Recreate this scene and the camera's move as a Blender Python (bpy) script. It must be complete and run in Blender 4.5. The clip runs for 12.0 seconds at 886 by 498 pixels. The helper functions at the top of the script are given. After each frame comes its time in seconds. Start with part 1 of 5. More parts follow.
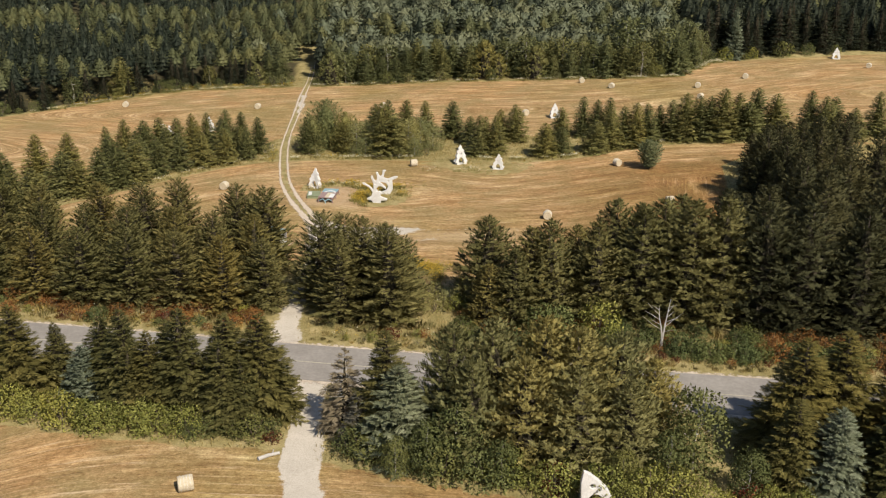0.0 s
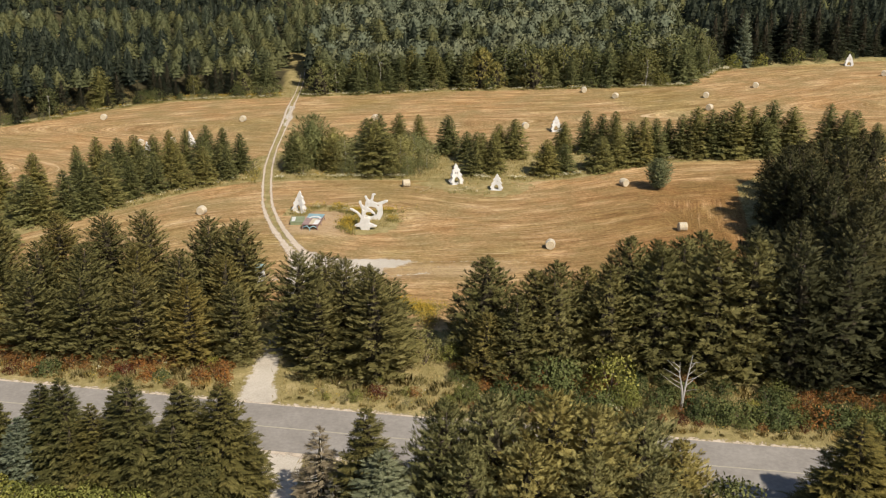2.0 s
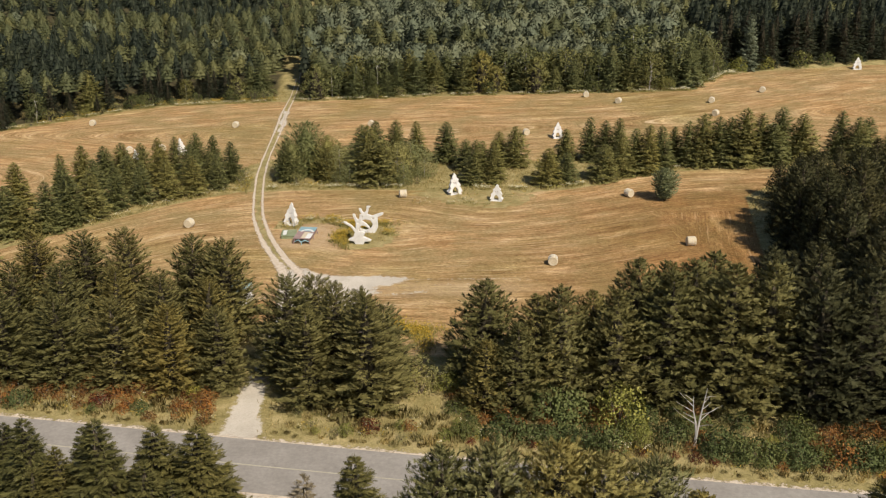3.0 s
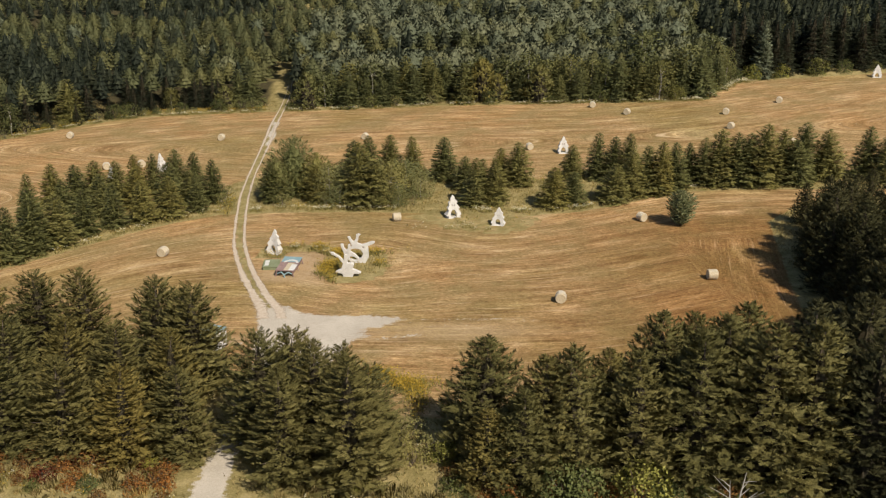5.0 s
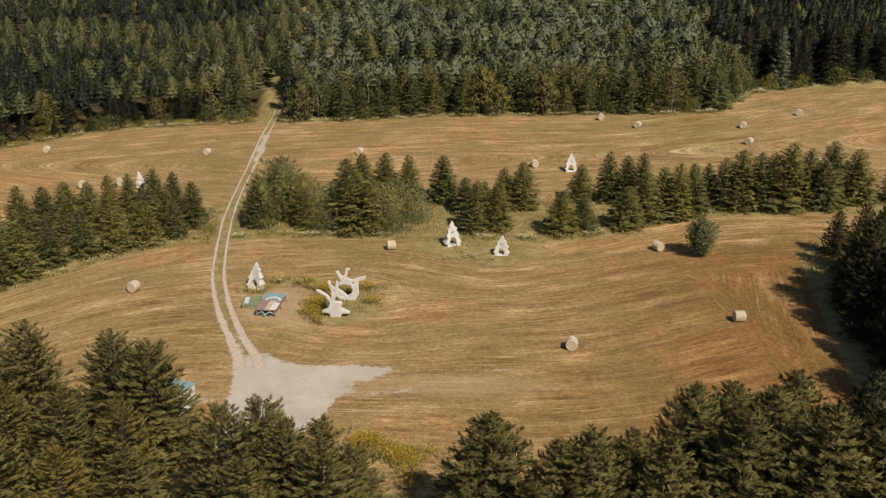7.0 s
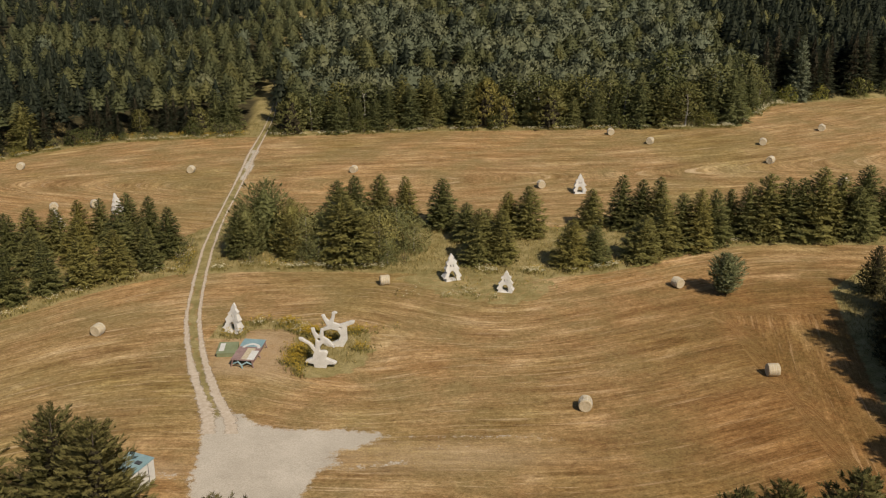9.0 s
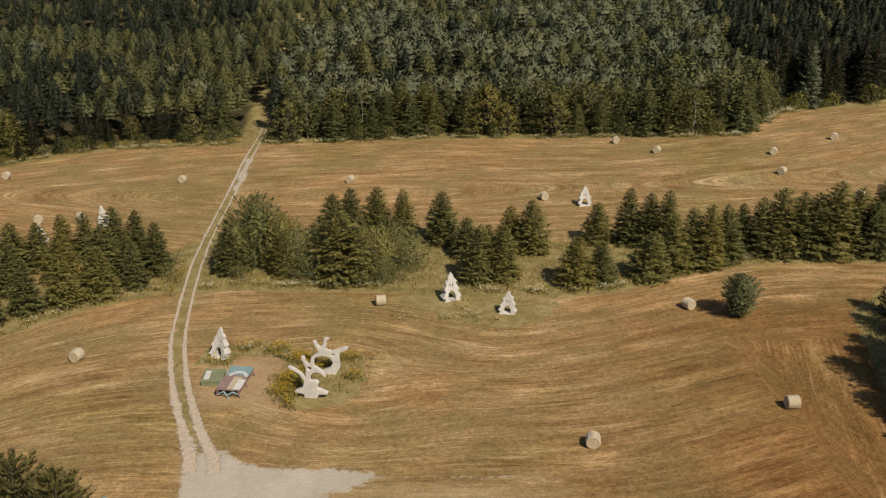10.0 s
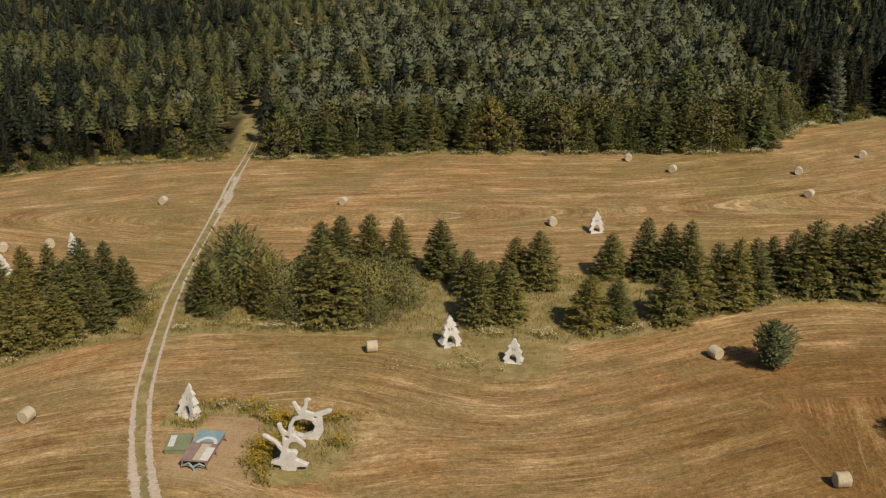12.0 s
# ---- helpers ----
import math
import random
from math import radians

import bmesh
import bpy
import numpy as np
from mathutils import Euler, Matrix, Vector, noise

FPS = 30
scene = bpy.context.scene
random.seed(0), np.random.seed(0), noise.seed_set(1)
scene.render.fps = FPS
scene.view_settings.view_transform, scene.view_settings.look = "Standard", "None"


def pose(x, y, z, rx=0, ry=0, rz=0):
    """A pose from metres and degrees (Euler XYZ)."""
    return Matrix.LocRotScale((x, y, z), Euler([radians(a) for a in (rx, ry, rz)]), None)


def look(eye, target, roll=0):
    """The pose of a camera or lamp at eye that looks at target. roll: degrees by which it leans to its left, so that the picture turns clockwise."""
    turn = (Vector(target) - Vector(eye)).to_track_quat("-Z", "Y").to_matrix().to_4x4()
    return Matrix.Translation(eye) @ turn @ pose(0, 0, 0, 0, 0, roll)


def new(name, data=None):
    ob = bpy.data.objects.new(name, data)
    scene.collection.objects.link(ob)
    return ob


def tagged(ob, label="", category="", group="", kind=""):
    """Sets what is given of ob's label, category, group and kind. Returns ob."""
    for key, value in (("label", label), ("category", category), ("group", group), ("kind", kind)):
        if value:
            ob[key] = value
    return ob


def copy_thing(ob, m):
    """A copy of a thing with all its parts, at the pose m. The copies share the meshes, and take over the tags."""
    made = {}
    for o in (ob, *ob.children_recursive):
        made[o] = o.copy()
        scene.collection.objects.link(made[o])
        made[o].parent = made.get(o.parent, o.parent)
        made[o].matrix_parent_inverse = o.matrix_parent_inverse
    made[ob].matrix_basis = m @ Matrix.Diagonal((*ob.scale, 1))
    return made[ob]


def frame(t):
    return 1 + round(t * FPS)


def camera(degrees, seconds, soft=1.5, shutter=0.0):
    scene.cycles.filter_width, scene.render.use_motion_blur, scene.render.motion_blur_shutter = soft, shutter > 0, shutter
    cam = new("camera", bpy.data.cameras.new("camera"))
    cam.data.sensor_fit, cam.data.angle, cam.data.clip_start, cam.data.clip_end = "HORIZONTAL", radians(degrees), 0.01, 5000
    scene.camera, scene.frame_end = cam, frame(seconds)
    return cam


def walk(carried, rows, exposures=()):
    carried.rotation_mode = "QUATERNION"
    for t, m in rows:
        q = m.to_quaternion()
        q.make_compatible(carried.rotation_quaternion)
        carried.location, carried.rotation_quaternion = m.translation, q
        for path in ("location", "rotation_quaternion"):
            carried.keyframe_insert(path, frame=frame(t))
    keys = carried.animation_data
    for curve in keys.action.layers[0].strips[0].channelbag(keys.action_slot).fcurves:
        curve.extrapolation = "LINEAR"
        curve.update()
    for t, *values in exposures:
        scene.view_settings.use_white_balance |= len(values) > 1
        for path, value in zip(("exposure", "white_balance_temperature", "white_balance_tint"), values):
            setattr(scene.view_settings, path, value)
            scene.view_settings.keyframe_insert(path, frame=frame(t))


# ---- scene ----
cam = camera(50.04, 12.0, 1.15)
# seconds, eye, yaw, pitch, roll
ROWS = [
    (0.0, 0.02, -0.05, 42.98, 0.003, -20.696, 0.607),
    (1.0, 0.24, 5.66, 43.20, -0.082, -20.721, 0.527),
    (2.0, 0.51, 11.48, 43.26, -0.128, -20.747, 0.480),
    (3.0, 0.78, 17.35, 43.22, -0.144, -20.772, 0.460),
    (4.0, 1.03, 23.24, 43.16, -0.136, -20.795, 0.462),
    (5.0, 1.24, 29.11, 43.10, -0.110, -20.813, 0.482),
    (6.0, 1.44, 34.95, 43.07, -0.071, -20.826, 0.513),
    (7.0, 1.61, 40.77, 43.06, -0.022, -20.833, 0.552),
    (8.0, 1.80, 46.59, 43.09, 0.036, -20.834, 0.594),
    (9.0, 1.99, 52.41, 43.12, 0.104, -20.830, 0.635),
    (10.0, 2.21, 58.23, 43.16, 0.182, -20.821, 0.669),
    (11.0, 2.42, 64.07, 43.15, 0.275, -20.808, 0.694),
    (12.0, 2.61, 69.91, 43.08, 0.387, -20.793, 0.706),
]
walk(cam, [(t, look((x, y, z), (x - math.sin(radians(a)) * math.cos(radians(p)), y + math.cos(radians(a)) * math.cos(radians(p)), z + math.sin(radians(p))), r)) for t, x, y, z, a, p, r in ROWS],
     exposures=((0.0, 0.52, 6050, 10), (3.0, 0.46, 6150, 10), (5.0, 0.31, 6280, 10), (7.0, 0.10, 6400, 10), (12.0, -0.11, 6600, 10)))

# ---- light: late-summer sun from behind the camera's right shoulder ----
SUN_ELEV, SUN_AZ = radians(47), radians(147)  # azimuth clockwise from +y
world = bpy.data.worlds.new("sky")
world.use_nodes = True
scene.world = world
sky = world.node_tree.nodes.new("ShaderNodeTexSky")
sky.sky_type, sky.sun_disc = "NISHITA", False
sky.sun_elevation, sky.sun_rotation = SUN_ELEV, SUN_AZ
world.node_tree.links.new(sky.outputs[0], world.node_tree.nodes["Background"].inputs[0])
world.node_tree.nodes["Background"].inputs[1].default_value = 0.066
to_sun = Vector((math.sin(SUN_AZ) * math.cos(SUN_ELEV), math.cos(SUN_AZ) * math.cos(SUN_ELEV), math.sin(SUN_ELEV)))
sun = new("sun", bpy.data.lights.new("sun", "SUN"))
sun.data.energy, sun.data.angle, sun.data.color = 4.55, radians(0.53), (1.0, 0.89, 0.73)
sun.matrix_world = look(to_sun * 300, (0, 0, 0))

# ---- terrain ----
PLANE = (0.64, 1.89, -1.27)
HILLS = (-0.08, -0.06, 0.02, -0.33, -0.57, -0.49, -0.11, 0.04, 0.0, -0.7, -0.56, -0.43, -0.41, -0.14, -0.57,
         -0.77, 0.2, 0.22, -0.18, 0.14, -0.02, 0.26, 0.88, 0.58, 0.03, 0.13, 0.16, 0.33, 0.49, 0.32)
HILL_AT = [(a, b) for a in (-80, -30, 20, 70, 120) for b in (70, 110, 150, 190, 230, 270)]


def soft(v, lo, hi):
    k = np.clip((v - lo) / (hi - lo), 0, 1)
    return k * k * (3 - 2 * k)


def height(x, y):
    """The ground's height; x and y may be arrays."""
    x, y = np.asarray(x, float), np.asarray(y, float)
    cx, cy = np.clip(x, -300, 300), np.clip(y, 0, 480)
    z = PLANE[0] + PLANE[1] * cx / 100 + PLANE[2] * (cy - 150) / 100
    for (a, b), k in zip(HILL_AT, HILLS):
        z = z + k * np.exp(-((x - a) ** 2 + (y - b) ** 2) / 4050)
    # low ridges inside the woods
    crest = 263 + 0.42 * np.clip(x + 33, 0, 110) - 0.10 * np.clip(-33 - x, 0, 80)
    swell = np.where(x > -36, 2.9, 1.7) * np.cos((y - crest) * 0.100) + 0.9 * np.sin(x * 0.07 + y * 0.03)
    return z + swell * soft(y, 247, 266)


def ground(x, y, up=0.0):
    return Vector((x, y, float(height(x, y)) + up))


# edges of the fields, as y over x
FAR_X = (-200, -97, -85, -77.5, -73.5, -69, -64, -57, -47, -35, 0, 30, 47, 55, 62, 68, 85, 120, 220)
FAR_Y = (150, 197, 210, 219, 223.7, 228.4, 232, 233.8, 235.4, 236.2, 236, 231, 228, 228, 236, 245, 249, 255, 262)
LOW_X = (-120, -75, -51, -41, -37, -31, -21, -9, 0, 15, 21, 27, 36, 44, 60, 100, 160)
LOW_Y = (70, 112, 139, 152, 156, 160.3, 161.2, 161, 160, 158, 159, 161.4, 166.5, 167, 165, 160, 155)
BELT_X = (-120, -60, -44, -30, -20, -14, -9, -2, 3, 8, 15, 22, 30, 36, 60)
BELT_Y = (122, 119, 116.5, 113, 109.5, 108, 103.5, 101, 100.5, 99, 100, 101, 102, 105, 108)


def far_edge(x):
    return np.interp(x, FAR_X, FAR_Y)


def strip_low(x):
    return np.interp(x, LOW_X, LOW_Y)


def strip_high(x):
    return strip_low(x) + np.interp(x, (-120, -60, -34, -30, -5, 20, 40, 160), (24, 21, 17, 21, 22, 18, 9, 9))


def belt_edge(x):
    return np.interp(x, BELT_X, BELT_Y)


def right_edge(y):
    """The x at which the field ends against the tall pines."""
    return np.interp(y, (95, 105, 115, 130, 142, 152, 158, 162), (33, 37, 39, 41.5, 44, 46, 52, 70))


def road_y(x):
    """The road's centre line."""
    return 78.7 - 0.18 * np.asarray(x, float)


def near_edge(x):
    """Where the near hay field ends."""
    return np.interp(x, (-120, -37, -30, -21, -13, -8, -3, 2, 12, 40), (77, 69.5, 67.6, 66.2, 65.2, 63, 61.3, 59.6, 57, 52))


def to_line(x, y, pts):
    """Distance from points to a polyline."""
    best = np.full(np.shape(x), 1e9)
    for (ax, ay), (bx, by) in zip(pts[:-1], pts[1:]):
        dx, dy = bx - ax, by - ay
        k = np.clip(((x - ax) * dx + (y - ay) * dy) / (dx * dx + dy * dy), 0, 1)
        best = np.minimum(best, np.hypot(x - ax - k * dx, y - ay - k * dy))
    return best


def inside(x, y, pts):
    """Which points lie inside a polygon."""
    r = np.zeros(np.shape(x), bool)
    for (ax, ay), (bx, by) in zip(pts, pts[1:] + pts[:1]):
        if ay != by:
            r ^= ((ay > y) != (by > y)) & (x < (bx - ax) * (y - ay) / (by - ay) + ax)
    return r


RUT_LEFT = [(-17.6, 122), (-18.9, 125.8), (-21.4, 131.6), (-24.0, 138.8), (-26.4, 147.4), (-28.1, 157.1), (-30.0, 169.2), (-31.1, 180.3), (-31.9, 191.1), (-33.0, 206.7), (-34.3, 222.2), (-35.0, 240.4), (-36.6, 262)]
RUT_RIGHT = [(-15.6, 122), (-17.3, 125.8), (-19.7, 131.0), (-22.4, 138.4), (-24.8, 146.5), (-26.8, 157.0), (-28.7, 169.2), (-29.8, 178.6), (-30.6, 187), (-31.7, 206), (-33.0, 221), (-34.0, 240.4), (-35.6, 262)]
LOT = [(-18.3, 120.5), (-18.3, 124.6), (-15.9, 125.6), (-14.4, 123.6), (-10.9, 122.6), (-6.5, 122.7), (-2.6, 121.9), (-4.4, 120.2), (-7.4, 118.9), (-6.0, 117.6), (-7.8, 116.6), (-8.4, 113.8), (-9.6, 111.3), (-11.6, 108), (-14.2, 103), (-15.2, 97), (-15.3, 92), (-15.0, 89), (-14.2, 85.2), (-17.3, 85.8), (-17.2, 89.6), (-17.2, 93), (-16.9, 97), (-16.6, 104), (-16.8, 111), (-17.6, 117)]
NEAR_DRIVE = [(-2.0, -60), (-6.0, 10), (-9.0, 50), (-10.3, 59), (-11.2, 66), (-11.6, 72), (-12.3, 78)]
ISLAND = [(-4.5, 158.5), (0.7, 161.2), (11, 160), (15.5, 157), (13.5, 151.4), (8.5, 149.6), (3.1, 151.6)]
GARDEN = [(-13.6, 144.6), (-6.4, 144.0), (-4.9, 138.5), (-6.6, 133.2), (-11.6, 132.2), (-13.4, 136)]
CLUMP = [(-22.0, 145.2), (-15.0, 146.6), (-13.2, 145.0), (-14.6, 143.6), (-18.2, 143.2), (-19.0, 141.4), (-22.2, 141.0)]
CLEARED = [(-21.0, 139), (-20.2, 133.4), (-12.9, 133.0), (-13.3, 141), (-15.0, 143.6), (-20.0, 142.5)]


def wild_cover(x, y):
    """1 where the grass is left unmown or woods stand, 0 on the hay fields."""
    w = soft(y, far_edge(x) - 2.2, far_edge(x) - 0.8)
    w = np.maximum(w, soft(y, strip_low(x) - 0.7, strip_low(x) + 0.7) * soft(-y, -strip_high(x) - 0.8, -strip_high(x) + 0.8))
    w = np.maximum(w, soft(-y, -belt_edge(x) - 0.8, -belt_edge(x) + 0.8) * soft(y, near_edge(x) - 0.6, near_edge(x) + 0.6))
    w = np.maximum(w, soft(x, right_edge(y) - 0.8, right_edge(y) + 0.8) * (y < 162) * (y > 90))
    for patch, k in ((ISLAND, 0.58), (GARDEN, 0.80), (CLUMP, 0.75)):
        w = np.maximum(w, k * inside(x, y, patch))
    mid = 0.5 * (np.interp(y, [p[1] for p in RUT_LEFT], [p[0] for p in RUT_LEFT]) + np.interp(y, [p[1] for p in RUT_RIGHT], [p[0] for p in RUT_RIGHT]))
    w = np.maximum(w, 0.75 * soft(-np.abs(x - mid), -1.1, -0.5) * (y > 124) * (y < 262))
    w = np.maximum(w, 0.42 * soft(-np.hypot((x + 35.5) / 3.0, (y - 209) / 10), -1.3, -0.2) + 0.48 * soft(-np.hypot((x + 27.5) / 4.0, (y - 208) / 10), -1.2, -0.2))
    return np.clip(w, 0, 1)


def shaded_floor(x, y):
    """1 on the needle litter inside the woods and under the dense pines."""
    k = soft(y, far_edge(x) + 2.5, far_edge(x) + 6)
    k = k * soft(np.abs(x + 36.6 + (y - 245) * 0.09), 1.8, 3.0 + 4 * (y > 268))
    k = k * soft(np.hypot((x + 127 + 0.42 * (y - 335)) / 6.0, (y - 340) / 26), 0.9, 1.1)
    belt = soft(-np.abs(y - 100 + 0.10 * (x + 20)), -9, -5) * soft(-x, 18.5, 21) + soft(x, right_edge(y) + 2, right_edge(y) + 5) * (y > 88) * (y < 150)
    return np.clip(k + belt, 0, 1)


def gravel_cover(x, y):
    g = np.zeros(np.shape(x))
    lot = inside(x, y, LOT)
    edge = to_line(x, y, LOT + LOT[:1])
    g = np.maximum(g, np.where(lot, 0.5 + np.minimum(edge * np.where(y < 108, 1.6, 0.7), 1.1), 0.5 - np.minimum(edge, 1.8) * 0.36))
    g = np.maximum(g, 1.5 * soft(-to_line(x, y, NEAR_DRIVE), -1.75, -0.9))
    g = np.maximum(g, 0.85 * soft(-to_line(x, y, [(-31.8, 205), (-32.6, 214), (-33.5, 224)]), -1.1, -0.3))
    thin = soft(-to_line(x, y, [(-3, 121.2), (7, 121.6), (12, 121)]), -1.3, 0.1) * 0.50
    thin = np.maximum(thin, soft(-to_line(x, y, [(-3, 119.6), (4, 119.8)]), -0.9, 0.1) * 0.56)
    thin = np.maximum(thin, soft(-to_line(x, y, [(-6, 116.5), (0, 118)]), -1.4, 0.2) * 0.55)
    thin = np.maximum(thin, soft(-np.hypot((x + 20) / 4.2, (y - 115.5) / 1.0), -1.2, -0.5) * 0.46)
    return np.maximum(g, thin)


# ---- materials ----
def material(name, rough=0.8):
    m = bpy.data.materials.new(name)
    m.use_nodes = True
    t = m.node_tree
    b = t.nodes["Principled BSDF"]
    b.inputs["Roughness"].default_value = rough
    b.inputs["Specular IOR Level"].default_value = 0.2
    return m, t, b


def node(t, kind, **values):
    n = t.nodes.new(kind)
    for key, v in values.items():
        if key in n.inputs:
            n.inputs[key].default_value = v
    return n


def noise_tex(t, vec, scale, detail=4.0, rough=0.6):
    n = node(t, "ShaderNodeTexNoise", Scale=scale, Detail=detail, Roughness=rough)
    if vec is not None:
        t.links.new(vec, n.inputs["Vector"])
    return n.outputs["Fac"]


def ramp(t, fac, stops):
    n = t.nodes.new("ShaderNodeValToRGB")
    e = n.color_ramp.elements
    while len(e) < len(stops):
        e.new(0.5)
    for el, (p, c) in zip(e, stops):
        el.position, el.color = p, (*c, 1)
    t.links.new(fac, n.inputs[0])
    return n.outputs[0]


def math_node(t, op, a, b=0.5, clamp=False):
    n = t.nodes.new("ShaderNodeMath")
    n.operation, n.use_clamp = op, clamp
    for i, v in enumerate((a, b)):
        if isinstance(v, (int, float)):
            n.inputs[i].default_value = v
        else:
            t.links.new(v, n.inputs[i])
    return n.outputs[0]


def mix(t, fac, a, b, blend="MIX"):
    n = t.nodes.new("ShaderNodeMix")
    n.data_type, n.blend_type = "RGBA", blend
    for i, v in ((0, fac), (6, a), (7, b)):
        if isinstance(v, (int, float)):
            n.inputs[i].default_value = v
        elif isinstance(v, tuple):
            n.inputs[i].default_value = (*v, 1)
        else:
            t.links.new(v, n.inputs[i])
    return n.outputs[2]


def bump(t, b, fac, strength, distance):
    n = node(t, "ShaderNodeBump", Strength=strength, Distance=distance)
    t.links.new(fac, n.inputs["Height"])
    t.links.new(n.outputs[0], b.inputs["Normal"])


def scaled(t, vec, s):
    n = t.nodes.new("ShaderNodeVectorMath")
    n.operation = "MULTIPLY"
    t.links.new(vec, n.inputs[0])
    n.inputs[1].default_value = s
    return n.outputs[0]


def ground_material():
    m, t, b = material("meadow", 0.95)
    b.inputs["Specular IOR Level"].default_value = 0.05
    at = {}
    for key in ("rows", "wild", "gravel"):
        n = t.nodes.new("ShaderNodeAttribute")
        n.attribute_name = key
        at[key] = n.outputs["Vector" if key == "rows" else "Fac"]
    pos = t.nodes.new("ShaderNodeNewGeometry").outputs["Position"]
    broad = noise_tex(t, pos, 0.035, 3)
    swath = noise_tex(t, scaled(t, at["rows"], (0.09, 0.34, 1)), 1.0, 4, 0.65)
    line = noise_tex(t, scaled(t, at["rows"], (0.30, 1.15, 1)), 1.0, 5, 0.75)
    grain = noise_tex(t, scaled(t, at["rows"], (2.0, 3.3, 1)), 1.0, 6, 0.8)
    fine = noise_tex(t, pos, 6.0, 4, 0.7)
    hay = ramp(t, swath, [(0.28, (0.210, 0.124, 0.052)), (0.41, (0.306, 0.193, 0.087)), (0.56, (0.396, 0.264, 0.127)), (0.70, (0.560, 0.404, 0.228))])
    lines = ramp(t, line, [(0.30, (0.52, 0.46, 0.40)), (0.5, (1.0, 1.0, 1.0)), (0.68, (1.34, 1.36, 1.38))])
    hay = mix(t, 0.70, hay, lines, "MULTIPLY")
    swing = node(t, "ShaderNodeTexWave", Scale=0.11, Distortion=2.2, Detail=3.0)
    swing.bands_direction = "Y"
    t.links.new(at["rows"], swing.inputs["Vector"])
    hay = mix(t, 0.28, hay, ramp(t, swing.outputs["Fac"], [(0.1, (0.80, 0.77, 0.72)), (0.5, (1.0, 1.0, 1.0)), (0.9, (1.22, 1.22, 1.22))]), "MULTIPLY")
    thread = noise_tex(t, scaled(t, at["rows"], (0.12, 2.6, 1)), 1.0, 4, 0.7)
    hay = mix(t, 0.85, hay, ramp(t, thread, [(0.32, (0.68, 0.64, 0.58)), (0.5, (1.0, 1.0, 1.0)), (0.68, (1.30, 1.31, 1.32))]), "MULTIPLY")
    patches = ramp(t, broad, [(0.35, (0.76, 0.84, 0.66)), (0.5, (1.0, 1.0, 1.0)), (0.66, (1.08, 0.99, 0.90))])
    hay = mix(t, 0.8, hay, patches, "MULTIPLY")
    green = ramp(t, noise_tex(t, pos, 0.12, 6, 0.7), [(0.44, (0.0, 0.0, 0.0)), (0.64, (0.8, 0.8, 0.8))])
    hay = mix(t, green, hay, (0.248, 0.186, 0.080))
    red = ramp(t, noise_tex(t, scaled(t, pos, (1, 1.6, 1)), 0.16, 6, 0.75), [(0.54, (0, 0, 0)), (0.70, (0.35, 0.35, 0.35))])
    hay = mix(t, red, hay, (0.285, 0.165, 0.080))
    hay = mix(t, 0.8, hay, ramp(t, grain, [(0.28, (0.52, 0.49, 0.45)), (0.72, (1.40, 1.43, 1.47))]), "MULTIPLY")
    hay = mix(t, 0.85, hay, ramp(t, noise_tex(t, pos, 1.7, 5, 0.75), [(0.30, (0.66, 0.60, 0.52)), (0.55, (1.0, 1.0, 1.0)), (0.75, (1.25, 1.26, 1.28))]), "MULTIPLY")
    stray = noise_tex(t, scaled(t, at["rows"], (0.10, 1.9, 1)), 1.0, 6, 0.75)
    hay = mix(t, ramp(t, stray, [(0.56, (0, 0, 0)), (0.68, (0.8, 0.8, 0.8))]), hay, (0.58, 0.435, 0.265))
    hay = mix(t, 0.7, hay, ramp(t, fine, [(0.32, (0.66, 0.64, 0.62)), (0.68, (1.30, 1.31, 1.32))]), "MULTIPLY")
    # redder-brown hay to the right, with the lens's edge dimming put into its colour
    browned = t.nodes.new("ShaderNodeAttribute")
    browned.attribute_name = "browned"
    hay = mix(t, browned.outputs["Fac"], hay, mix(t, 1.0, hay, (0.70, 0.58, 0.45), "MULTIPLY"))
    grass = ramp(t, noise_tex(t, pos, 0.5, 5, 0.7), [(0.30, (0.160, 0.132, 0.050)), (0.48, (0.255, 0.207, 0.086)), (0.62, (0.330, 0.264, 0.122)), (0.80, (0.420, 0.335, 0.172))])
    grass = mix(t, 0.6, grass, ramp(t, fine, [(0.3, (0.5, 0.5, 0.48)), (0.7, (1.4, 1.4, 1.4))]), "MULTIPLY")
    stone = ramp(t, noise_tex(t, pos, 0.25, 8, 0.75), [(0.3, (0.40, 0.350, 0.280)), (0.7, (0.53, 0.470, 0.385))])
    stone = mix(t, 0.5, stone, ramp(t, noise_tex(t, pos, 9.0, 3), [(0.3, (0.65, 0.64, 0.62)), (0.6, (1.15, 1.15, 1.15))]), "MULTIPLY")
    ragged = noise_tex(t, pos, 1.1, 5, 0.75)
    w = math_node(t, "ADD", at["wild"], math_node(t, "MULTIPLY", math_node(t, "SUBTRACT", ragged, 0.5), 1.1))
    w = ramp(t, w, [(0.40, (0, 0, 0)), (0.62, (1, 1, 1))])
    g = math_node(t, "ADD", at["gravel"], math_node(t, "MULTIPLY", math_node(t, "SUBTRACT", noise_tex(t, pos, 1.3, 7, 0.85), 0.5), 1.7))
    g = ramp(t, g, [(0.46, (0, 0, 0)), (0.60, (1, 1, 1))])
    bare = t.nodes.new("ShaderNodeAttribute")
    bare.attribute_name = "bare"
    worn = math_node(t, "MULTIPLY", bare.outputs["Fac"], ramp(t, noise_tex(t, pos, 0.9, 5, 0.75), [(0.30, (0.35, 0.35, 0.35)), (0.60, (1, 1, 1))]))
